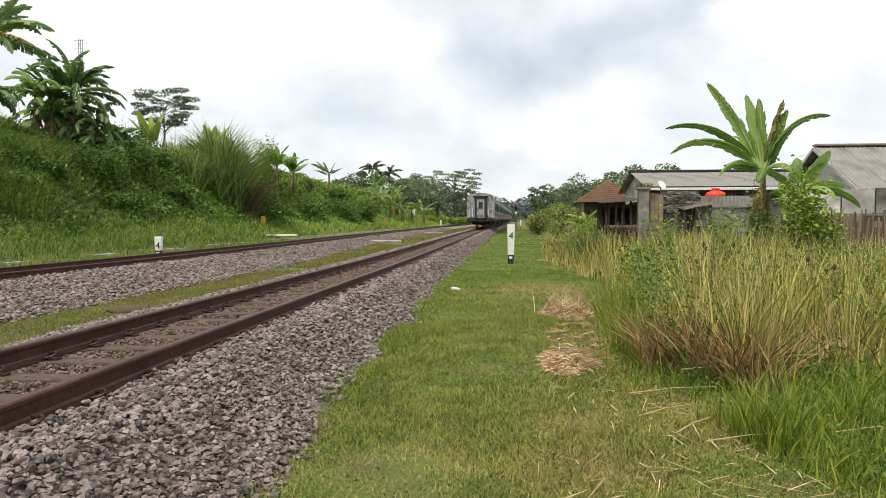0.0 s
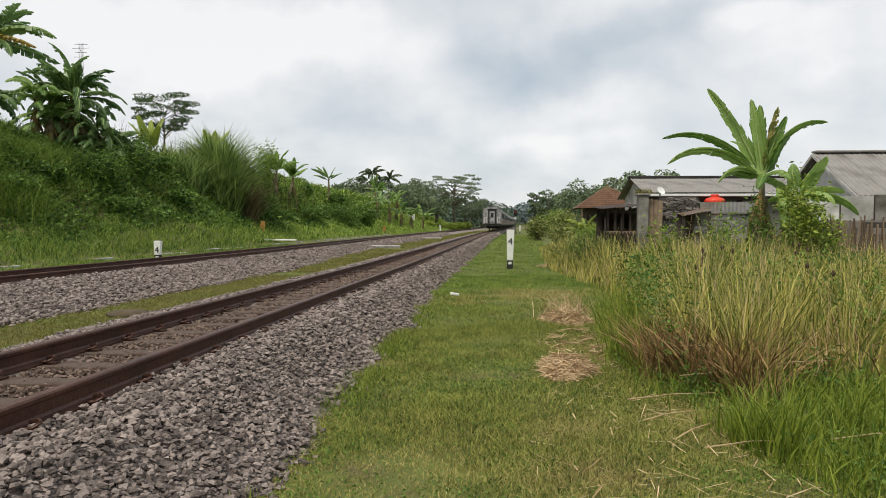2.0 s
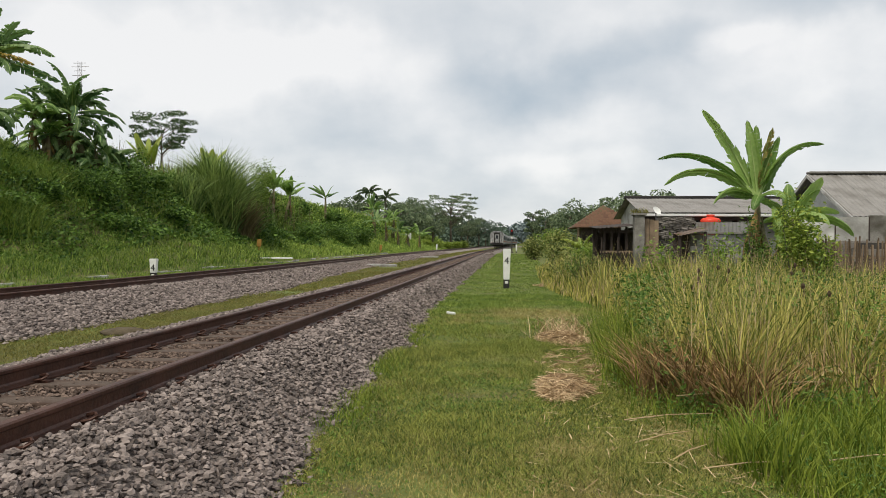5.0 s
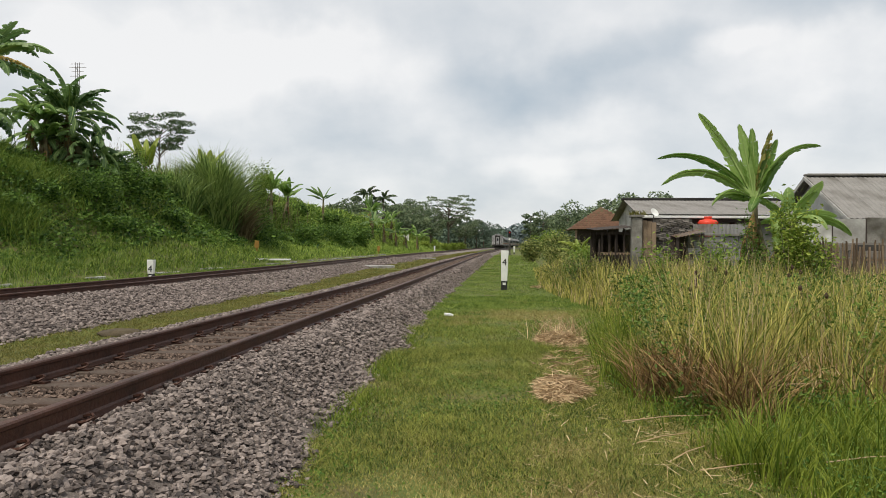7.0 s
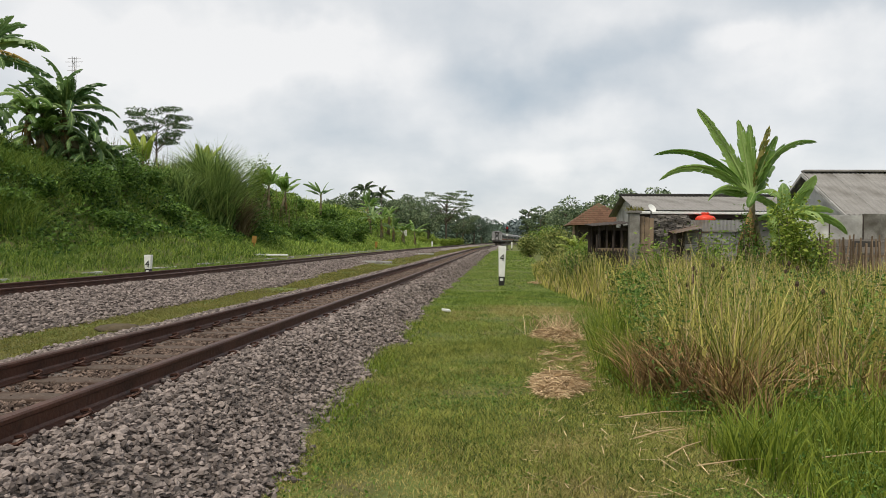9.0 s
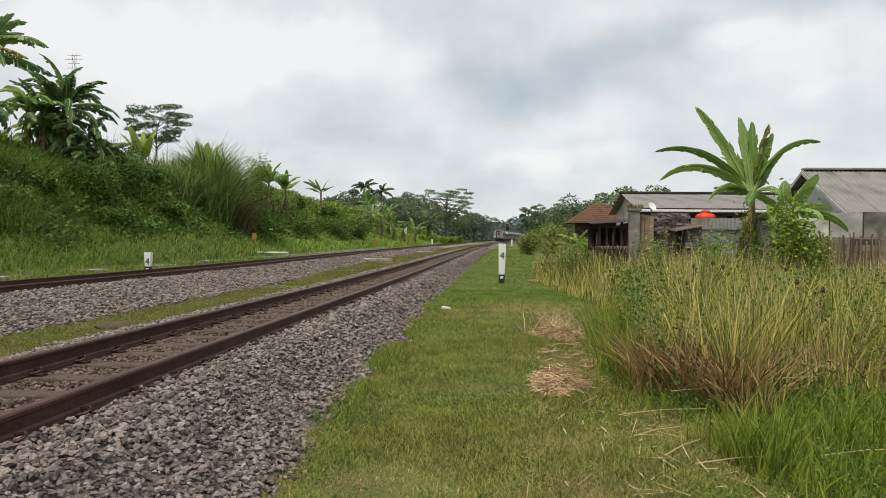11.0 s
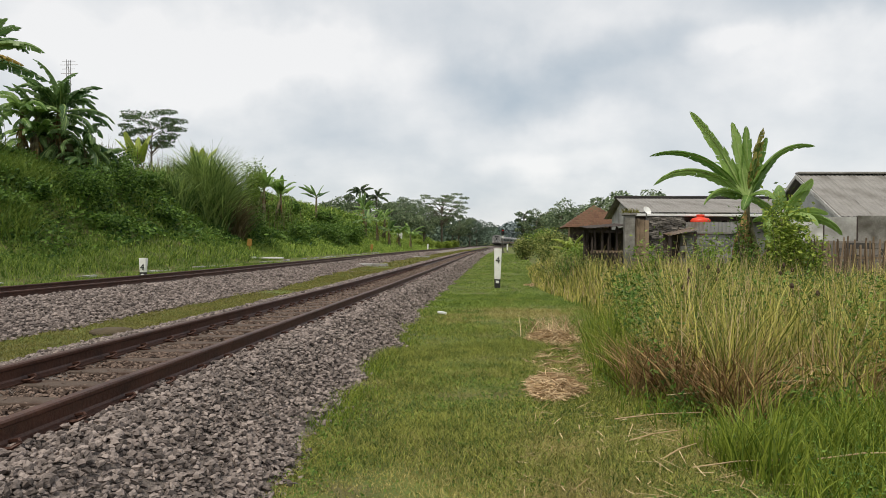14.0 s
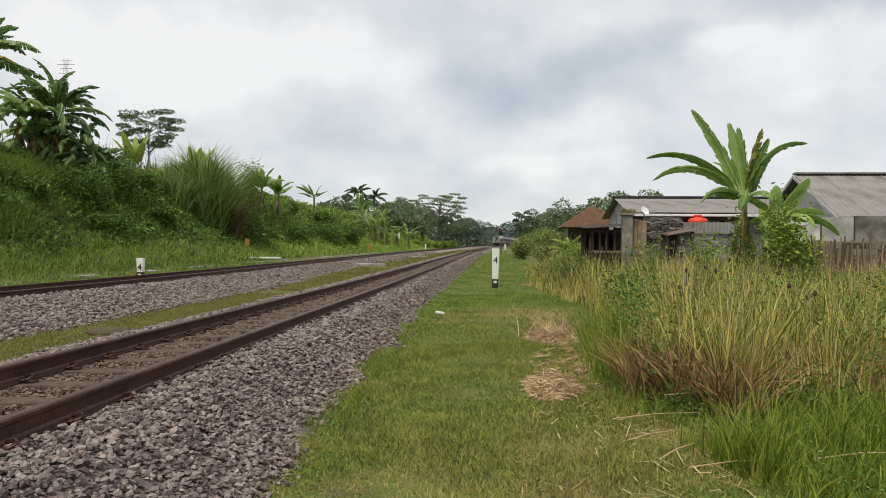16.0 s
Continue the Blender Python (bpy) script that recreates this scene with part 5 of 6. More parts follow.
def woods(rng):
    """The wooded ridge that closes the view."""
    n = 85000
    x, y = rng.uniform(-260, 320, n), rng.uniform(420, 520, n)
    h = 14 + 5 * lumps(x, 0 * x, 0.07, 411) + 3 * lumps(x, y, 0.2, 412) + np.clip(-x, 0, 80) * 0.03
    z = h * rng.uniform(0, 1, n) ** 0.6
    p = np.stack([x, y, z], 1)
    stuff("far_woods", leaves_mesh("far_woods", p, rng.uniform(1.4, 2.5, n), rng, 0.9), M_TREE_HILL, "wooded ridge on the horizon with bluish haze painted into its leaves", "woods")
    n = 62000
    side = rng.uniform(0, 1, n) < 0.5
    y = rng.uniform(230, 400, n)
    x = np.where(side, rng.uniform(-90, -12, n) + bend(y), rng.uniform(14, 95, n) + bend(y) * 1.1)
    top = 8.5 + 3 * lumps(x, y, 0.12, 413) + 2 * lumps(x, y, 0.35, 414)
    z = top * rng.uniform(0, 1, n) ** 0.7
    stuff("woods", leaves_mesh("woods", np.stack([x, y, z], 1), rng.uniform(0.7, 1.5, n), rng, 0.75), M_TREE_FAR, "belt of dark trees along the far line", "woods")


woods(rng)


# ---- line-side things ----
def digit(text, size, depth, m, parent, where):
    cu = bpy.data.curves.new("digit", "FONT")
    cu.body, cu.size, cu.extrude, cu.align_x, cu.align_y = text, size, depth, "CENTER", "CENTER"
    tmp = new("digit_source", cu)
    bpy.context.view_layer.update()
    me = bpy.data.meshes.new_from_object(tmp.evaluated_get(bpy.context.evaluated_depsgraph_get()))
    bpy.data.objects.remove(tmp)
    me.materials.clear()
    return part("digit", me, m, parent, where=where)


def distance_post(x, y, z, h, lean, label, text=True):
    """Tapered concrete post, white above a black foot, with a number."""
    t = thing("distance_post", pose(x, y, z, 0, lean, 0), label, "distance post", "distance posts")

    def stage(z0, z1, w0, w1, d0, d1):
        bm = bmesh.new()
        vs = [bm.verts.new((sx * w, sy * d, zz)) for zz, w, d in ((z0, w0, d0), (z1, w1, d1)) for sx, sy in ((-1, -1), (1, -1), (1, 1), (-1, 1))]
        for q in ((0, 1, 5, 4), (1, 2, 6, 5), (2, 3, 7, 6), (3, 0, 4, 7), (4, 5, 6, 7), (3, 2, 1, 0)):
            bm.faces.new([vs[i] for i in q])
        bmesh.ops.bevel(bm, geom=list(bm.edges), offset=0.012, segments=2, affect="EDGES")
        return bm

    part("shaft", stage(0.34, h, 0.105, 0.137, 0.08, 0.09), M_WHITE, t, "white painted upper part")
    part("foot", stage(-0.15, 0.345, 0.098, 0.106, 0.075, 0.08), M_BLACK, t, "black painted foot")
    part("panel", boxed(-0.055, 0.055, -0.092, -0.07, 0.2, 0.29, 0.004), M_WHITE, t, "small white panel")
    if text:
        digit("4", 0.34, 0.006, M_BLACK, t, pose(0, -0.093, h - (0.42 if h > 1 else 0.34), 88.0, 0, 0))
    return t


distance_post(-0.02, 25.3, 0.0, 1.42, 0.6, "white tapered distance post with black 4 on the grass strip")
distance_post(1.60, 125.0, float(climb(125)), 1.42, 0, "far white distance post with black foot beside the line", False)
distance_post(-12.95, 25.3, 0.1, 0.86, 0, "short white distance post with black 4 behind the track")
distance_post(-12.3, 125.0, 0.1 + float(climb(125)), 1.25, 0, "far white distance post behind the track", False)


def signal(x, y):
    t = thing("railway_signal", pose(x, y, float(climb(y))), "tall black railway signal with a red light on a grey mast", "railway signal")
    part("mast", tube(bmesh.new(), [(0, 0, 0), (0, 0, 3.6)], [0.07, 0.07], 10), M_STEEL, t, smooth=True)
    part("base", boxed(-0.3, 0.3, -0.3, 0.3, -0.1, 0.25, 0.03), M_CONCRETE, t)
    head = part("signal_head", boxed(-0.24, 0.24, -0.14, 0.02, 2.95, 4.0, 0.08), M_BLACK, t, "black signal board")
    for z, m, lab in ((3.7, M_LAMP_RED, "lit red lamp"), (3.25, M_GLASS, "unlit dark lamp")):
        part("lamp_lens", tube(bmesh.new(), [(0, -0.15, z), (0, -0.18, z)], [0.12, 0.11], 16), m, head, lab)
        hood = bmesh.new()
        for i in range(9):
            a = math.pi * i / 8
            for r in (0.15, 0.17):
                for yy in (-0.14, -0.38):
                    hood.verts.new((r * math.cos(a), yy, z + r * math.sin(a)))
        hood.verts.ensure_lookup_table()
        for i in range(8):
            k, j = 4 * i, 4 * i + 4
            for a, b in ((0, 1), (1, 3), (3, 2), (2, 0)):
                hood.faces.new((hood.verts[k + a], hood.verts[k + b], hood.verts[j + b], hood.verts[j + a]))
        part("lamp_hood", hood, M_BLACK, head)
    lad = bmesh.new()
    for s in (-0.17, 0.17):
        box(lad, s - 0.02, s + 0.02, 0.18, 0.22, 0, 3.3)
    for i in range(10):
        box(lad, -0.17, 0.17, 0.185, 0.215, 0.3 + 0.3 * i, 0.325 + 0.3 * i)
    part("ladder", lad, M_STEEL, t)
    part("number_plate", boxed(-0.16, 0.16, -0.1, -0.08, 2.4, 2.75, 0.005), M_WHITE, t, "small white plate")


signal(0.75, 120)


def slab(x, y, z, lx, ly, lz, rz, label, m=None):
    ob = part("concrete_slab", boxed(-lx / 2, lx / 2, -ly / 2, ly / 2, 0, lz, min(lz * 0.25, 0.02)), m or M_PLASTER, where=pose(x, y, z + float(climb(y)), 0, 0, rz))
    return tagged(ob, label, "slab", "concrete slabs by the track")


slab(-7.4, 42.0, 0.15, 1.7, 0.9, 0.16, 4, "pale concrete slab lying in the strip between the tracks")
slab(-7.4, 68.0, 0.15, 1.7, 0.9, 0.16, 3, "pale concrete slab lying in the strip between the tracks")
slab(-16.2, 48.6, 0.4, 2.6, 0.7, 0.1, 8, "broken white concrete slab at the foot of the bank", M_WHITE)
slab(-16.9, 47.6, 0.42, 0.8, 0.5, 0.12, -15, "broken white concrete slab at the foot of the bank", M_WHITE)
# drain edge along the foot of the bank, in short weathered lengths
kerb = thing("drain_edge", pose(-15.75, 0, 0), "weathered pale concrete drain edge along the foot of the bank", "drain", kind="structure")
g = np.random.default_rng(501)
kerb_mesh = bpy.data.meshes.new("kerb_stone")
b = boxed(-0.07, 0.07, -0.64, 0.64, -0.12, 0.07, 0.02)
b.to_mesh(kerb_mesh)
b.free()
for i in range(64):
    if g.uniform() < 0.4:
        continue
    yy = 12 + 1.3 * i
    part("kerb_stone", kerb_mesh, M_PLASTER, kerb, where=pose(g.normal(0, 0.04), yy, float(ground_z(-15.75, yy)) + g.uniform(-0.03, 0.06), 0, g.uniform(-4, 4), g.uniform(-1.5, 1.5)))
rail_pile = part("spare_rail", rail_mesh(13, 44, 8), M_RAIL, where=pose(-13.3, 0, 0.12))
tagged(rail_pile, "rusty spare rail lying beside the far track", "rail")

# litter and small marks
cup = part("paper_scrap", boxed(-0.09, 0.09, -0.06, 0.06, 0, 0.05, 0.015), M_WHITE, where=pose(-1.2, 15.4, 0.03, 4, 8, 25))
tagged(cup, "crumpled white paper scrap at the edge of the gravel", "litter")
bm = bmesh.new()
bmesh.ops.create_icosphere(bm, subdivisions=3, radius=0.3)
for v in bm.verts:
    v.co *= 1 + 0.25 * noise.noise(v.co * 6)
    v.co.z *= 0.25
mound = part("earth_mound", bm, mat("bare damp earth", (0.05, 0.04, 0.025), (0.13, 0.10, 0.06), 6, 0.95, 0.6), where=pose(-5.75, 10.3, 0.17), smooth=True)
tagged(mound, "small brown mound of bare earth between the tracks", "earth mound")


def marker_stake(x, y, h, label):
    t = thing("marker_stake", pose(x, y, float(ground_z(x, y)), 0, 4, 0), label, "marker stake", "orange stakes on the bank")
    part("post", tube(bmesh.new(), [(0, 0, -0.1), (0, 0, h)], [0.07, 0.06], 8), M_ORANGE, t)
    part("board", boxed(-0.17, 0.17, -0.09, -0.05, h * 0.35, h, 0.015), M_ORANGE, t, "faded orange board")


marker_stake(-18.1, 51.0, 0.8, "faded orange marker stake in the grass of the bank")
marker_stake(-16.4, 92.0, 1.0, "faded orange marker stake in the grass of the bank")


def antenna_mast():
    """Thin lattice mast with cross arms, far behind the bank."""
    x, y = -47.0, 75.0
    z0 = float(ground_z(x, y))
    t = thing("antenna_mast", pose(x, y, z0), "thin grey lattice antenna mast behind the banana plants", "antenna mast")
    top = 21.5 - z0
    for a in range(3):
        px, py = 0.22 * math.cos(2.1 * a), 0.22 * math.sin(2.1 * a)
        part("mast_leg", tube(bmesh.new(), [(px, py, 0), (px, py, top)], [0.03, 0.03], 5), M_STEEL, t)
    for k in range(int(top / 0.6)):
        a, b = 2.1 * (k % 3), 2.1 * ((k + 1) % 3)
        part("brace", tube(bmesh.new(), [(0.22 * math.cos(a), 0.22 * math.sin(a), 0.6 * k), (0.22 * math.cos(b), 0.22 * math.sin(b), 0.6 * k + 0.6)], [0.018, 0.018], 4), M_STEEL, t)
    for k, w in ((0.15, 1.5), (0.55, 2.0), (1.0, 1.4), (1.5, 1.7)):
        part("cross_arm", tube(bmesh.new(), [(-w / 2, 0, top - k), (w / 2, 0, top - k)], [0.025, 0.025], 5), M_STEEL, t)


antenna_mast()


# ---- houses on the right ----
def corrugated(w, l, waves, m, parent, where, name="roof", amp=0.02, label=""):
    """A wavy sheet with thickness: w across the waves, l along them."""
    n = waves * 4 + 1
    xs = np.linspace(-w / 2, w / 2, n)
    z = amp * np.sin(np.linspace(0, waves * 2 * np.pi, n))
    v = []
    for t in (0.006, -0.006):
        for y in (0.0, l):
            v += [(x, y, zz + t) for x, zz in zip(xs, z)]
    f = []
    for i in range(n - 1):
        f += [(i, i + 1, n + i + 1, n + i), (2 * n + i, 3 * n + i, 3 * n + i + 1, 2 * n + i + 1), (i, 2 * n + i, 2 * n + i + 1, i + 1), (n + i, n + i + 1, 3 * n + i + 1, 3 * n + i)]
    return part(name, fast_mesh(name, np.array(v), np.array(f)), m, parent, label, where=where)


def pieces(parent, name, m, x0, x1, z0, z1, w, h, y, depth, seed, rough=0.0, gap=0.012, keep=None):
    """Courses of blocks or stones in an upright face; y is the front."""
    g = np.random.default_rng(seed)
    meshes = []
    for k in range(4):
        b = boxed(-w / 2 + gap / 2, w / 2 - gap / 2, 0, depth, -h / 2 + gap / 2, h / 2 - gap / 2, 0.008 + rough * 0.02)
        for v in b.verts:
            v.co += Vector(g.uniform(-1, 1, 3)) * rough * 0.03
        me = bpy.data.meshes.new(name)
        b.to_mesh(me)
        b.free()
        me.materials.append(m)
        meshes.append(me)
    row, zz = 0, z0 + h / 2
    while zz < z1:
        xx = x0 + w / 2 + (w / 2 if row % 2 else 0)
        while xx < x1 - w / 4:
            if keep is None or keep(xx, zz):
                part(name, meshes[g.integers(0, 4)], m, parent, where=pose(xx, y - g.uniform(0, 0.012 + rough * 0.05), zz, 0, g.uniform(-1, 1) * rough * 3, 0))
            xx += w
        zz += h
        row += 1


def house_long():
    t = thing("low_house", pose(0.4, 0, 0), "long low rubble-walled house with grey fibre-cement roof", "house", "village houses")
    part("wall", boxed(4.5, 10.0, 26.3, 26.5, -0.1, 2.75), M_PLASTER, t)
    part("wall", boxed(4.5, 4.7, 26.5, 31.5, -0.1, 2.75), M_PLASTER, t)
    part("wall", boxed(4.7, 10.0, 31.3, 31.5, -0.1, 2.75), M_PLASTER, t)
    gable = bmesh.new()
    vs = [gable.verts.new(p) for p in ((4.5, 26.3, 2.75), (4.5, 31.5, 2.75), (4.5, 28.9, 3.42), (4.62, 26.3, 2.75), (4.62, 31.5, 2.75), (4.62, 28.9, 3.42))]
    for q in ((0, 2, 1), (3, 4, 5), (0, 1, 4, 3), (1, 2, 5, 4), (2, 0, 3, 5)):
        gable.faces.new([vs[i] for i in q])
    part("gable", gable, M_PLASTER, t)
    pitch = math.degrees(math.atan2(0.72, 3.2))
    for i in range(6):
        corrugated(1.0, 3.3, 7, M_FIBRE, t, pose(4.75 + 0.98 * i, 25.72, 2.74 + 0.004 * (i % 2), pitch, 0, 0), "roof_sheet", 0.009)
        corrugated(1.0, 3.3, 7, M_FIBRE, t, pose(4.75 + 0.98 * i, 32.08, 2.74 + 0.004 * (i % 2), -pitch, 0, 0) @ pose(0, 0, 0, 0, 0, 180), "roof_sheet", 0.009)
    part("ridge_cap", boxed(4.2, 10.3, 28.7, 29.1, 3.43, 3.53, 0.03), M_UNDER, t, "dark ridge capping")
    part("gutter", boxed(4.25, 10.2, 25.62, 25.74, 2.60, 2.69, 0.02), M_WHITE, t, "pale gutter board")
    part("beam", boxed(4.25, 10.2, 25.78, 25.9, 2.46, 2.6, 0.02), M_DARKWOOD, t)
    for x in (4.6, 5.6, 6.6, 7.6, 8.6):
        part("bracket", boxed(x - 0.03, x + 0.03, 25.7, 26.3, 2.40, 2.48), M_DARKWOOD, t)
    pieces(t, "stone", M_RUBBLE, 4.55, 7.3, 1.0, 2.55, 0.34, 0.11, 26.28, 0.2, 601, 1.0, 0.016)


house_long()


def yard_walls():
    p = thing("gate_pillar", pose(0, 0, 0), "weathered concrete gate pillar with grass on its top", "pillar")
    part("shaft", boxed(4.15, 4.48, 23.9, 24.25, -0.1, 2.55, 0.03), M_CONCRETE, p)
    part("cap", boxed(4.1, 4.53, 23.85, 24.3, 2.55, 2.63, 0.02), M_CONCRETE, p)
    g = np.random.default_rng(611)
    q = np.stack([g.uniform(4.1, 4.6, 140), g.uniform(23.85, 24.3, 140), np.full(140, 2.62)], 1)
    part("moss_tuft", blades_mesh("moss_tuft", q, g.uniform(0.06, 0.26, 140), np.full(140, 0.025), g, 0.6, 2, 0.6), M_MOSS, p, "dry yellow-green grass tuft")
    d = thing("plank_gate", pose(0, 0, 0), "brown weathered plank gate beside the concrete pillar", "gate")
    for i in range(3):
        part("plank", boxed(4.51 + 0.15 * i, 4.65 + 0.15 * i, 24.05, 24.09, 0.0, 2.45 - 0.03 * (i % 3), 0.004), M_WOOD, d)
    part("rail", boxed(4.5, 4.95, 24.1, 24.14, 1.8, 1.92), M_DARKWOOD, d)
    part("rail", boxed(4.5, 4.95, 24.1, 24.14, 0.5, 0.62), M_DARKWOOD, d)
    s = thing("stone_wall", pose(0, 0, 0), "dark rubble stone yard wall with moss", "wall", kind="structure")
    part("core", boxed(4.98, 6.15, 24.3, 24.55, -0.1, 2.5), M_RUBBLE, s)
    pieces(s, "stone", M_RUBBLE, 4.98, 6.15, 0.9, 2.52, 0.24, 0.10, 24.28, 0.15, 612, 1.0, 0.014)
    w = thing("block_wall", pose(0, 0, 0), "low wall of bare grey concrete blocks in the yard", "wall", kind="structure")
    part("core", boxed(5.98, 8.2, 24.12, 24.3, -0.1, 1.95), M_CONCRETE, w)
    pieces(w, "block", M_BLOCK, 5.98, 8.2, 0.55, 1.95, 0.4, 0.2, 24.1, 0.15, 613, 0.15)
    part("coping", boxed(5.95, 8.25, 24.02, 24.35, 1.96, 2.03, 0.015), M_CONCRETE, w)
    sh = thing("zinc_screen", pose(0, 0, 0), "grey corrugated sheet screen standing over the block wall", "screen")
    corrugated(1.75, 0.33, 14, M_TIN, sh, pose(7.12, 24.5, 2.03, 90, 0, 0), "sheet", 0.012)
    part("batten", boxed(6.25, 8.0, 24.52, 24.58, 2.0, 2.06), M_WOOD, sh)
    le = thing("lean_to_roof", pose(0, 0, 0), "small sagging lean-to roof of old sheet over a dark doorway", "roof")
    corrugated(0.95, 0.9, 8, M_RUSTTIN, le, pose(5.95, 23.6, 1.98, 8, -12, 0), "sheet", 0.012)
    for x in (5.55, 6.35):
        part("post", boxed(x - 0.04, x + 0.04, 23.66, 23.74, 0, 1.95 + (x - 5.95) * 0.2), M_DARKWOOD, le)
    # dark panel and its handle are added where the opening holds only shade
    k = thing("doorway_shade", pose(0, 0, 0), "dark panel standing in for the shade under the lean-to roof", "door")
    part("door_leaf", boxed(5.45, 5.95, 24.22, 24.27, 0, 1.95, 0.005), M_DARKWOOD, k)
    part("handle", boxed(5.85, 5.89, 24.19, 24.22, 0.95, 1.05, 0.006), M_STEEL, k)


yard_walls()


def tank():
    t = thing("water_tank", pose(7.0, 25.5, 0.0), "red plastic water tank on a frame above the yard wall", "water tank")
    bm = bmesh.new()
    prof = [(0.0, 2.62), (0.12, 2.62), (0.13, 2.56), (0.27, 2.53), (0.335, 2.46), (0.34, 2.36), (0.325, 2.34), (0.34, 2.31), (0.34, 2.12), (0.325, 2.10), (0.34, 2.07), (0.34, 1.72), (0.3, 1.7), (0.0, 1.7)]
    rings = [[bm.verts.new((r * math.cos(6.2832 * i / 28), r * math.sin(6.2832 * i / 28), z)) for i in range(28)] if r else [bm.verts.new((0, 0, z))] for r, z in prof]
    for a, b in zip(rings, rings[1:]):
        for i in range(28):
            j = (i + 1) % 28
            if len(a) == 1:
                bm.faces.new((a[0], b[i], b[j]))
            elif len(b) == 1:
                bm.faces.new((a[i], a[j], b[0]))
            else:
                bm.faces.new((a[i], a[j], b[j], b[i]))
    part("shell", bm, M_RED, t, smooth=True)
    part("lid", tube(bmesh.new(), [(0, 0, 2.61), (0, 0, 2.66)], [0.14, 0.13], 20), M_RED, t)
    part("platform", boxed(-0.45, 0.45, -0.45, 0.45, 1.62, 1.7, 0.01), M_WOOD, t)
    for sx in (-0.38, 0.38):
        for sy in (-0.38, 0.38):
            part("leg", boxed(sx - 0.05, sx + 0.05, sy - 0.05, sy + 0.05, -0.15, 1.62), M_WOOD, t)
    d = thing("satellite_dish", pose(5.05, 25.0, 0), "small white satellite dish on a thin pole", "satellite dish")
    bm = bmesh.new()
    prev = None
    for k in range(5):
        r = 0.16 * k / 4
        ring = [bm.verts.new((r * math.cos(6.2832 * i / 20), r * math.sin(6.2832 * i / 20), 0.3 * r * r / 0.24)) for i in range(20)] if k else [bm.verts.new((0, 0, 0))]
        if prev:
            for i in range(20):
                j = (i + 1) % 20
                bm.faces.new((prev[0], ring[i], ring[j]) if len(prev) == 1 else (prev[i], ring[i], ring[j], prev[j]))
        prev = ring
    part("dish", bm, M_WHITE, d, smooth=True, where=pose(0, -0.1, 2.75, 55, 20, 20))
    part("pole", tube(bmesh.new(), [(0, 0, 0), (0, 0, 2.76)], [0.02, 0.02], 7), M_STEEL, d)


tank()


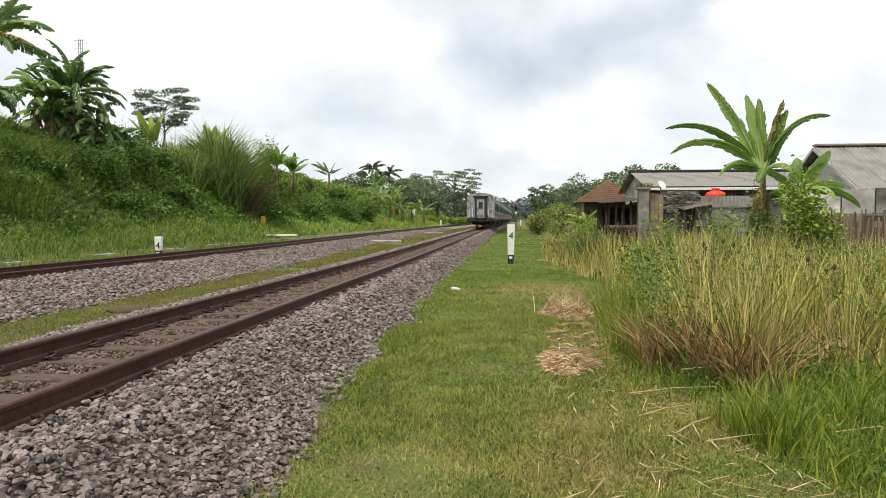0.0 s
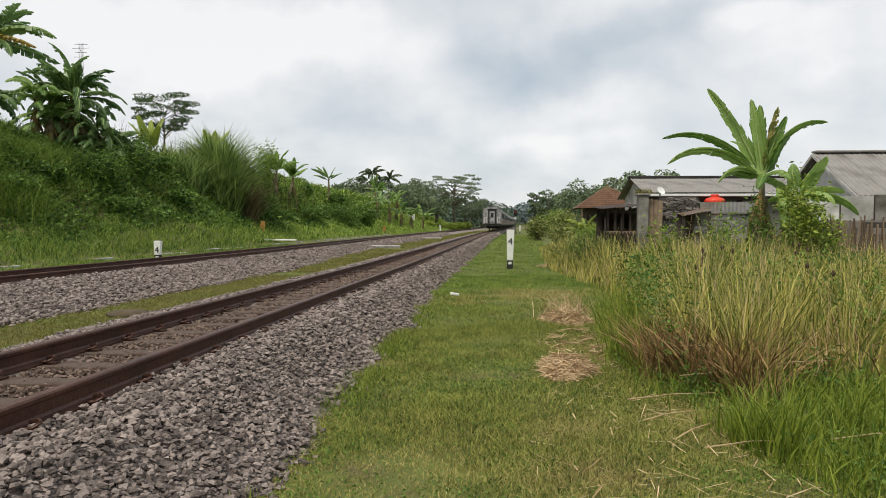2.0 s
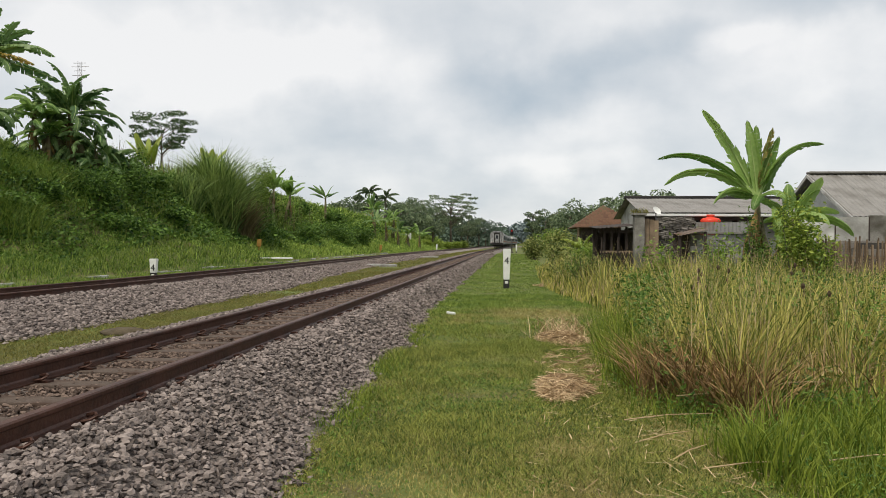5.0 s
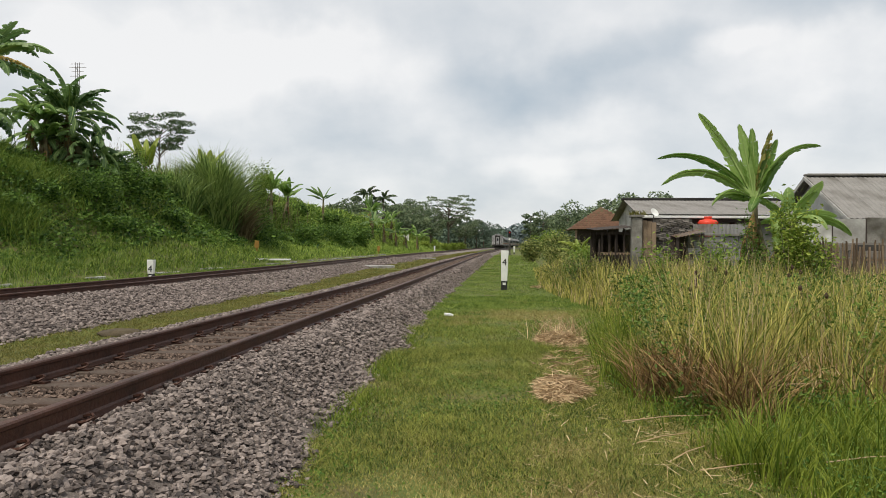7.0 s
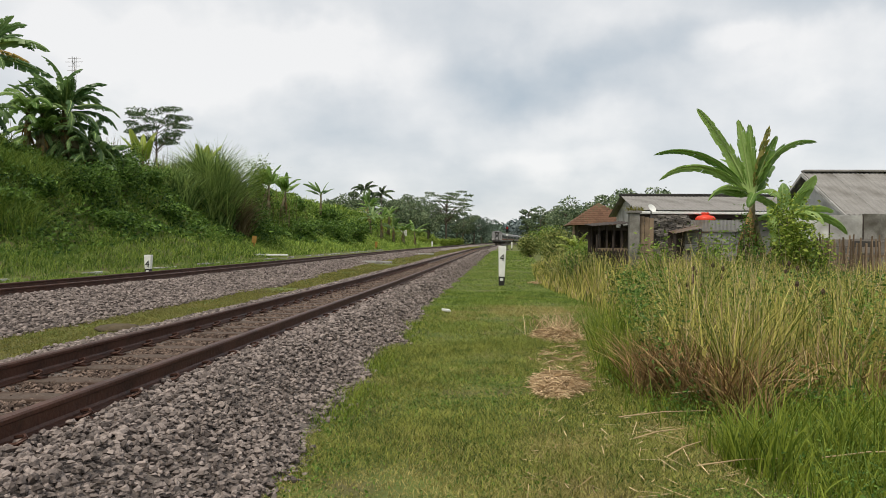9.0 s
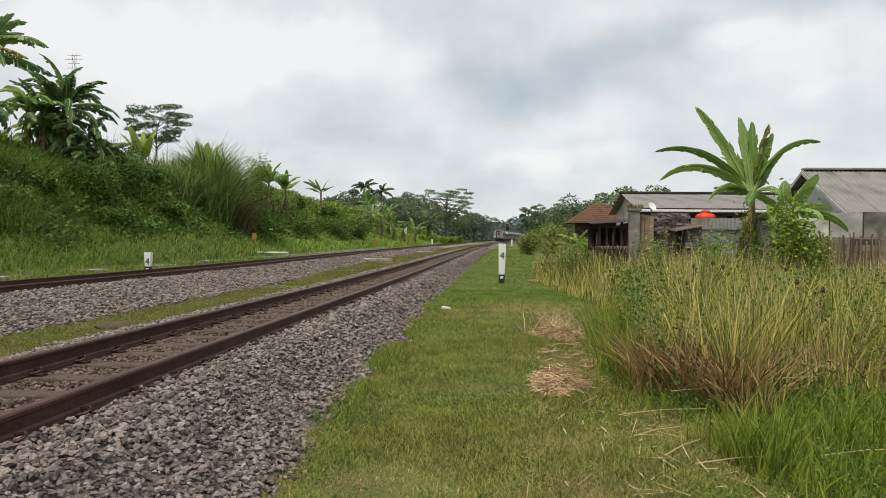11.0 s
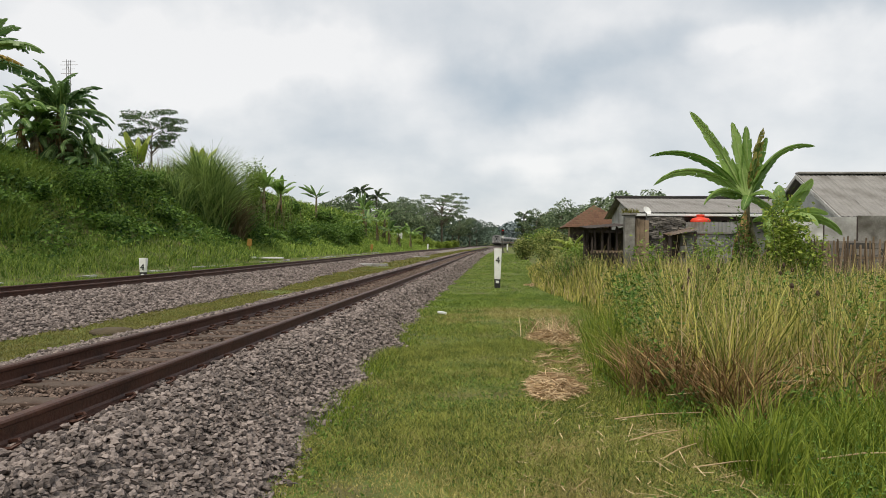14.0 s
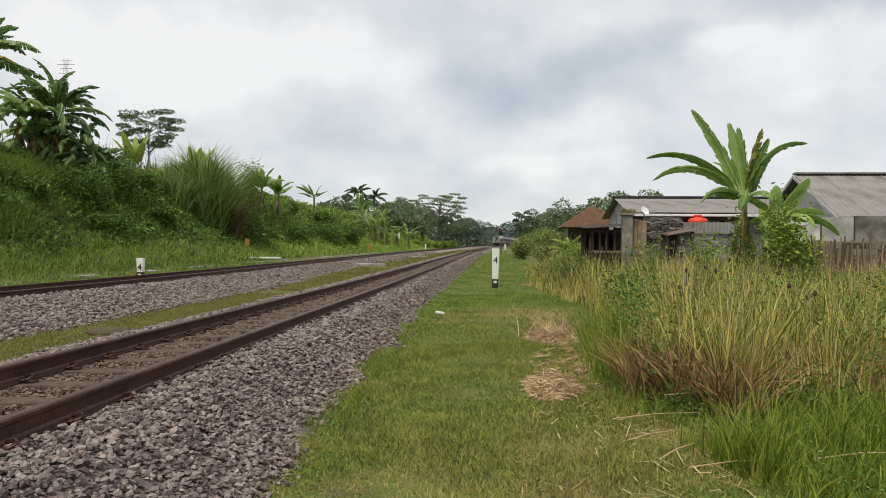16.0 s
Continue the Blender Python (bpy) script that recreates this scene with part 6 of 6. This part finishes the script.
def house_gabled():
    t = thing("gabled_house", pose(0, 0, 0), "grey-walled house with wide fibre-cement gable roof", "house", "village houses")
    x0, x1, y0, y1, eave, ridge = 11.25, 20.0, 24.2, 30.2, 2.75, 4.2
    ym = (y0 + y1) / 2
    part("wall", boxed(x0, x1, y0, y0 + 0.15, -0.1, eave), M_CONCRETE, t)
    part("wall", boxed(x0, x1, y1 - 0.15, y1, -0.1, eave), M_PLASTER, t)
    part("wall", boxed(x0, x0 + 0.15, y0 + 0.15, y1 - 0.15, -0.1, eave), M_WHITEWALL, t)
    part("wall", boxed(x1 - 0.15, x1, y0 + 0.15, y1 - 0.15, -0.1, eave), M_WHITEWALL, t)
    gb = bmesh.new()
    vs = [gb.verts.new((x, y, z)) for x in (x0, x0 + 0.12) for y, z in ((y0, eave), (y1, eave), (ym, ridge - 0.08))]
    for q in ((0, 1, 2), (3, 5, 4), (0, 3, 4, 1), (1, 4, 5, 2), (2, 5, 3, 0)):
        gb.faces.new([vs[i] for i in q])
    part("gable", gb, M_WHITEWALL, t, "whitewashed gable")
    pitch = math.degrees(math.atan2(ridge - eave, ym - y0))
    run = math.hypot(ridge - eave, ym - y0) + 0.55
    for i in range(9):
        corrugated(1.02, run, 6, M_FIBRE, t, pose(x0 + 0.15 + i, y0 - 0.5, eave - 0.22 + 0.005 * (i % 2), pitch, 0, 0), "roof_sheet", 0.011)
        corrugated(1.02, run, 6, M_FIBRE, t, pose(x0 + 0.15 + i, y1 + 0.5, eave - 0.22 + 0.005 * (i % 2), -pitch, 0, 0) @ pose(0, 0, 0, 0, 0, 180), "roof_sheet", 0.011)
    part("ridge_cap", boxed(x0 - 0.35, x1 + 0.3, ym - 0.18, ym + 0.18, ridge + 0.03, ridge + 0.11, 0.04), M_FIBRE, t)
    for s in (1, -1):
        bm = boxed(-0.02, 0.02, 0, run, -0.11, 0.0)
        part("barge_board", bm, M_PLASTER, t, "pale grey barge board", where=pose(x0 - 0.38, y0 - 0.5 if s > 0 else y1 + 0.5, eave - 0.24, s * pitch, 0, 0) @ (pose(0, 0, 0) if s > 0 else pose(0, 0, 0, 0, 0, 180)))
    part("fascia", boxed(x0 - 0.3, x1, y0 - 0.5, y0 - 0.46, eave - 0.34, eave - 0.23), M_DARKWOOD, t)
    win = part("window", boxed(x0 - 0.03, x0, y0 + 1.7, y0 + 2.6, 2.0, 2.6), M_GLASS, t, "small dark window")
    for a in (y0 + 1.66, y0 + 2.12, y0 + 2.58):
        part("window_frame", boxed(x0 - 0.06, x0 - 0.01, a, a + 0.06, 1.95, 2.65), M_WHITE, win)
    # yard side annex with pale rendered panels
    an = thing("annex", pose(0, 0, 0), "low annex of pale stained panels before the gabled house", "annex", "village houses")
    for i, m in enumerate((M_WHITEWALL, M_PLASTER, M_CONCRETE, M_CONCRETE)):
        part("panel", boxed(8.9 + 0.98 * i, 9.85 + 0.98 * i, 22.6, 22.7, 1.75, 2.42 + 0.05 * i, 0.008), m, an)
        part("post", boxed(9.85 + 0.98 * i, 9.88 + 0.98 * i, 22.58, 22.72, -0.1, 2.42 + 0.05 * i), M_DARKWOOD, an)
    part("plinth", boxed(8.85, 12.8, 22.55, 22.75, -0.1, 1.74, 0.01), M_RUBBLE, an)
    pieces(an, "block", M_RUBBLE, 8.9, 12.7, 0.75, 1.70, 0.4, 0.19, 22.53, 0.1, 633, 0.2)


house_gabled()


def shed():
    t = thing("open_shed", pose(0, 0, 0), "dark open wooden shed with a thin sloping roof", "shed", "village houses")
    for x in (3.35, 3.6, 3.85, 4.1):
        for y in (25.2, 27.2):
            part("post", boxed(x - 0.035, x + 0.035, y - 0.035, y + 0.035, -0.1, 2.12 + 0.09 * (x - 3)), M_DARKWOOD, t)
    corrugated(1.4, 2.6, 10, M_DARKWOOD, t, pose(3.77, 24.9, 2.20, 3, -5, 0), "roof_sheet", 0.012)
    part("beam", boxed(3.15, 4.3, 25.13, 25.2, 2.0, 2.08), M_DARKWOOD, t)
    # the shade inside the open shed is put into very dark walls and slats
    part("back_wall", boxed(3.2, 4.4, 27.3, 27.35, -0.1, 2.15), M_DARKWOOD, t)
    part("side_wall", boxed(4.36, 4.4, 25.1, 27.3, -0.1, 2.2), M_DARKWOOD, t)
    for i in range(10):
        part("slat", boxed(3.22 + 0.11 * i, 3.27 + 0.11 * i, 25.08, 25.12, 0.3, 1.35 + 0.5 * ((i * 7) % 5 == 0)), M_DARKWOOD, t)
    part("rail", boxed(3.2, 4.3, 25.12, 25.16, 1.3, 1.38), M_WOOD, t)


shed()


def hut():
    t = thing("tiled_hut", pose(6.3, 48, 0.25), "old hut with a steep brown tiled hip roof", "hut", "village houses")
    part("wall", boxed(-1.5, 1.5, -1.5, 1.5, -0.1, 2.5), M_DARKWOOD, t)
    n = 11
    for k in range(n):
        f0, f1 = 1 - k / n, 1 - (k + 1) / n
        z0, z1 = 2.5 + 1.5 * k / n, 2.5 + 1.5 * (k + 1) / n
        a, b = 2.1 * f0 + 0.06, 2.1 * f1 + 0.02
        roof = bmesh.new()
        lo = [roof.verts.new((sx * a, sy * a, z0)) for sx, sy in ((-1, -1), (1, -1), (1, 1), (-1, 1))]
        hi = [roof.verts.new((sx * b, sy * b, z1 + 0.03)) for sx, sy in ((-1, -1), (1, -1), (1, 1), (-1, 1))]
        for i in range(4):
            j = (i + 1) % 4
            roof.faces.new((lo[i], lo[j], hi[j], hi[i]))
        roof.faces.new(lo[::-1])
        roof.faces.new(hi)
        part("roof_course", roof, M_TILE, t)
    for k in range(9):
        f = 1 - (k + 0.4) / n
        z = 2.56 + 1.5 * k / n
        a = 2.1 * f
        num = max(2, int(a * 2 / 0.36))
        for i in range(num):
            part("tile", TILE, M_TILE, t, where=pose(-a + (i + 0.5) * 2 * a / num, -a - 0.02, z, 33, 0, 0))
    for sx in (-1, 1):
        part("corner_post", boxed(sx * 1.8 - 0.06, sx * 1.8 + 0.06, -1.9, -1.78, -0.1, 2.5), M_WOOD, t)


b = boxed(-0.16, 0.16, 0, 0.3, 0, 0.03, 0.01)
TILE = bpy.data.meshes.new("tile")
b.to_mesh(TILE)
b.free()
hut()


def fence():
    t = thing("bamboo_fence", pose(0, 0, 0), "uneven fence of weathered split bamboo and sticks", "fence")
    g = np.random.default_rng(651)
    for i in range(96):
        x = 8.0 + i * 0.043
        y = 19.2 - 0.004 * i
        h = 1.72 + 0.05 * math.sin(i * 0.4) + g.uniform(-0.13, 0.08)
        part("slat", tube(bmesh.new(), [(0, 0, -0.1), (g.normal(0, 0.02), 0.01, h * 0.5), (g.normal(0, 0.035), 0, h)], [0.026, 0.024, 0.022], 6), M_WOOD, t, where=pose(x, y + g.normal(0, 0.012), 0))
    for z in (0.6, 1.25):
        part("rail", boxed(8.0, 12.1, 19.2, 19.25, z, z + 0.06), M_WOOD, t, where=pose(0, 0, 0, 0, 0, 0))


fence()


def far_house():
    t = thing("distant_house", pose(-27.3, 140, float(ground_z(-27.3, 140)) - 2.0), "distant grey-roofed house among the trees", "house", "village houses")
    part("wall", boxed(-2.6, 2.6, -2, 2, -1, 2.4), M_PLASTER, t)
    for s in (-1, 1):
        part("roof", boxed(-3.1, 3.1, -0.03, 2.9, -0.05, 0.05), M_FIBRE, t, where=pose(0, s * 2.45, 2.25, 0, 0, 0 if s < 0 else 180) @ pose(0, 0, 0, 32, 0, 0))
    part("window", boxed(-0.6, 0.6, -2.05, -2.0, 1.0, 1.9), M_GLASS, t)
    w = thing("low_white_wall", pose(-21.7, 150, 0), "low white wall at the foot of the far bank", "wall", kind="structure")
    part("core", boxed(-3.4, 1.5, -0.1, 0.1, float(ground_z(-20.2, 150)) - 0.3, 4.2, 0.02), M_WHITEWALL, w)


far_house()


# ---- the train ----
L_COACH, GAP, COACHES = 20.0, 0.9, 7


def coach_section(half_w, z0, shoulder, roof, y0, y1):
    pts = [(-half_w, z0), (-half_w, shoulder)]
    for i in range(1, 10):
        a = math.pi - math.pi * i / 10
        pts.append((half_w * math.cos(a) * (1.0 if abs(math.cos(a)) < 0.95 else 0.995), shoulder + (roof - shoulder) * math.sin(a) ** 0.75))
    pts += [(half_w, shoulder), (half_w, z0)]
    bm = bmesh.new()
    r0 = [bm.verts.new((x, y0, z)) for x, z in pts]
    r1 = [bm.verts.new((x, y1, z)) for x, z in pts]
    for i in range(len(pts)):
        j = (i + 1) % len(pts)
        bm.faces.new((r0[i], r0[j], r1[j], r1[i]))
    bm.faces.new(r0)
    bm.faces.new(r1[::-1])
    bmesh.ops.bevel(bm, geom=[e for e in bm.edges if abs(e.verts[0].co.y - e.verts[1].co.y) < 0.01], offset=0.04, segments=2, affect="EDGES")
    return bm


def coach():
    """Passenger coach; its origin is on the rails at mid length, rear end towards -y."""
    t = thing("passenger_coach", pose(0, 0, 0), "silver-grey passenger coach with red stripe and black gangway", "train coach", "coaches of the train")
    h = L_COACH / 2
    part("body", coach_section(1.46, 0.98, 2.95, 3.72, -h, h), M_COACH, t)
    part("underframe", boxed(-1.35, 1.35, -h + 0.05, h - 0.05, 0.72, 1.0, 0.03), M_UNDER, t, "black underframe")
    for s in (-1, 1):
        part("stripe", boxed(s * 1.463 - 0.004, s * 1.463 + 0.004, -h + 1.6, h - 1.6, 1.35, 1.62), M_MAROON, t, "faded red side stripe")
        for i in range(9):
            yy = -h + 2.6 + i * 1.85
            win = part("window", boxed(s * 1.465 - 0.012, s * 1.465 + 0.012, yy - 0.6, yy + 0.6, 1.95, 2.75, 0.008), M_GLASS, t, "dark side window")
            part("window_frame", boxed(s * 1.468 - 0.016, s * 1.468 + 0.016, yy - 0.66, yy + 0.66, 1.88, 1.945), M_STEEL, win)
        for yy in (-h + 0.8, h - 0.8):
            part("side_door", boxed(s * 1.465 - 0.015, s * 1.465 + 0.015, yy - 0.38, yy + 0.38, 1.02, 2.85, 0.01), M_COACH, t, "grey side door")
            part("step", boxed(s * 1.25 - 0.15, s * 1.25 + 0.15, yy - 0.35, yy + 0.35, 0.42, 0.48), M_UNDER, t)
    for e in (-1, 1):
        y = e * h
        gang = part("gangway", boxed(-0.62, 0.62, y - 0.22, y + 0.22, 1.0, 3.28, 0.05), M_UNDER, t, "black rubber gangway surround")
        part("end_door", boxed(-0.40, 0.40, y + e * 0.2, y + e * 0.235, 1.08, 3.02, 0.02), M_COACH, gang, "grey end door")
        part("door_window", boxed(-0.22, 0.22, y + e * 0.225, y + e * 0.245, 2.05, 2.75, 0.01), M_GLASS, gang, "dark door window")
        part("canopy", boxed(-0.78, 0.78, y - 0.25, y + 0.25, 3.24, 3.40, 0.05), M_UNDER, t)
        part("buffer_beam", boxed(-1.4, 1.4, y - 0.12, y + 0.12, 0.72, 1.08, 0.03), M_UNDER, t, "black buffer beam")
        part("coupler", tube(bmesh.new(), [(0, y, 0.8), (0, y + e * 0.35, 0.8)], [0.16, 0.2], 10), M_UNDER, t)
        for s in (-1, 1):
            rail = bmesh.new()
            tube(rail, [(s * 0.85, y + e * 0.05, 1.2), (s * 0.85, y + e * 0.12, 1.25), (s * 0.85, y + e * 0.12, 2.05), (s * 1.2, y + e * 0.12, 2.05), (s * 1.2, y + e * 0.12, 1.25), (s * 1.2, y + e * 0.05, 1.2)], [0.03] * 6, 6)
            part("hand_rail", rail, M_WHITE, t, "white end hand rail")
            part("tail_lamp", tube(bmesh.new(), [(s * 1.1, y, 1.15), (s * 1.1, y + e * 0.06, 1.15)], [0.07, 0.06], 12), M_MAROON, t, "dull red tail lamp")
        bog = part("bogie", boxed(-1.0, 1.0, e * (h - 3.2) - 1.7, e * (h - 3.2) + 1.7, 0.42, 0.72, 0.05), M_UNDER, t, "black bogie")
        for ax in (-1.1, 1.1):
            yy = e * (h - 3.2) + ax
            for s in (-1, 1):
                part("wheel", tube(bmesh.new(), [(s * 0.48, yy, 0.43), (s * 0.52, yy, 0.43), (s * 0.525, yy, 0.43), (s * 0.62, yy, 0.43)], [0.45, 0.45, 0.43, 0.42], 20), M_STEEL, bog, smooth=False)
            part("axle", tube(bmesh.new(), [(-0.7, yy, 0.43), (0.7, yy, 0.43)], [0.07, 0.07], 8), M_STEEL, bog)
    part("roof_vent", boxed(-0.5, 0.5, -3.2, -1.4, 3.70, 3.86, 0.05), M_COACH, t)
    part("roof_vent", boxed(-0.5, 0.5, 4.0, 5.8, 3.70, 3.86, 0.05), M_COACH, t)
    part("tank_box", boxed(-1.2, 1.2, -2.5, 2.8, 0.32, 0.73, 0.05), M_UNDER, t)
    return t


first = coach()
train = [first] + [copy_thing(first, pose(0, 40 * i, 0)) for i in range(1, COACHES)]


def tail(t):
    """Where the end of the train is: it slows down as it draws away."""
    return 75.0 + 20.2 * t - 0.87 * t ** 2 + 0.0215 * t ** 3


def motions():
    """The train draws away along the line."""
    c = TRACKS["near"][0]
    for i, wagon in enumerate(train):
        rows = []
        for k in range(33):
            t = k * 0.5
            y = tail(t) + L_COACH / 2 + i * (L_COACH + GAP)
            turn = -math.degrees(math.atan(float(bend(y + 1) - bend(y - 1)) / 2))
            rows.append((t, pose(c + float(bend(y)), y, TOP + float(climb(y)), 0, 0, turn)))
        walk(wagon, rows)
    # banana leaves stir slightly in the wind
    for leaf, rest, i in SWAY:
        rows = []
        for k in range(33):
            t = k * 0.5
            gust = 0.6 + 0.4 * math.sin(0.45 * t + 0.3 * i)
            a = 1.7 * gust * math.sin(1.9 * t + 1.3 * i)
            rows.append((t, rest @ pose(0, 0, 0, 1.5 * a, a + 0.6 * math.sin(0.8 * t + i), 0.8 * math.sin(1.1 * t + 2.1 * i))))
        walk(leaf, rows)


motions()
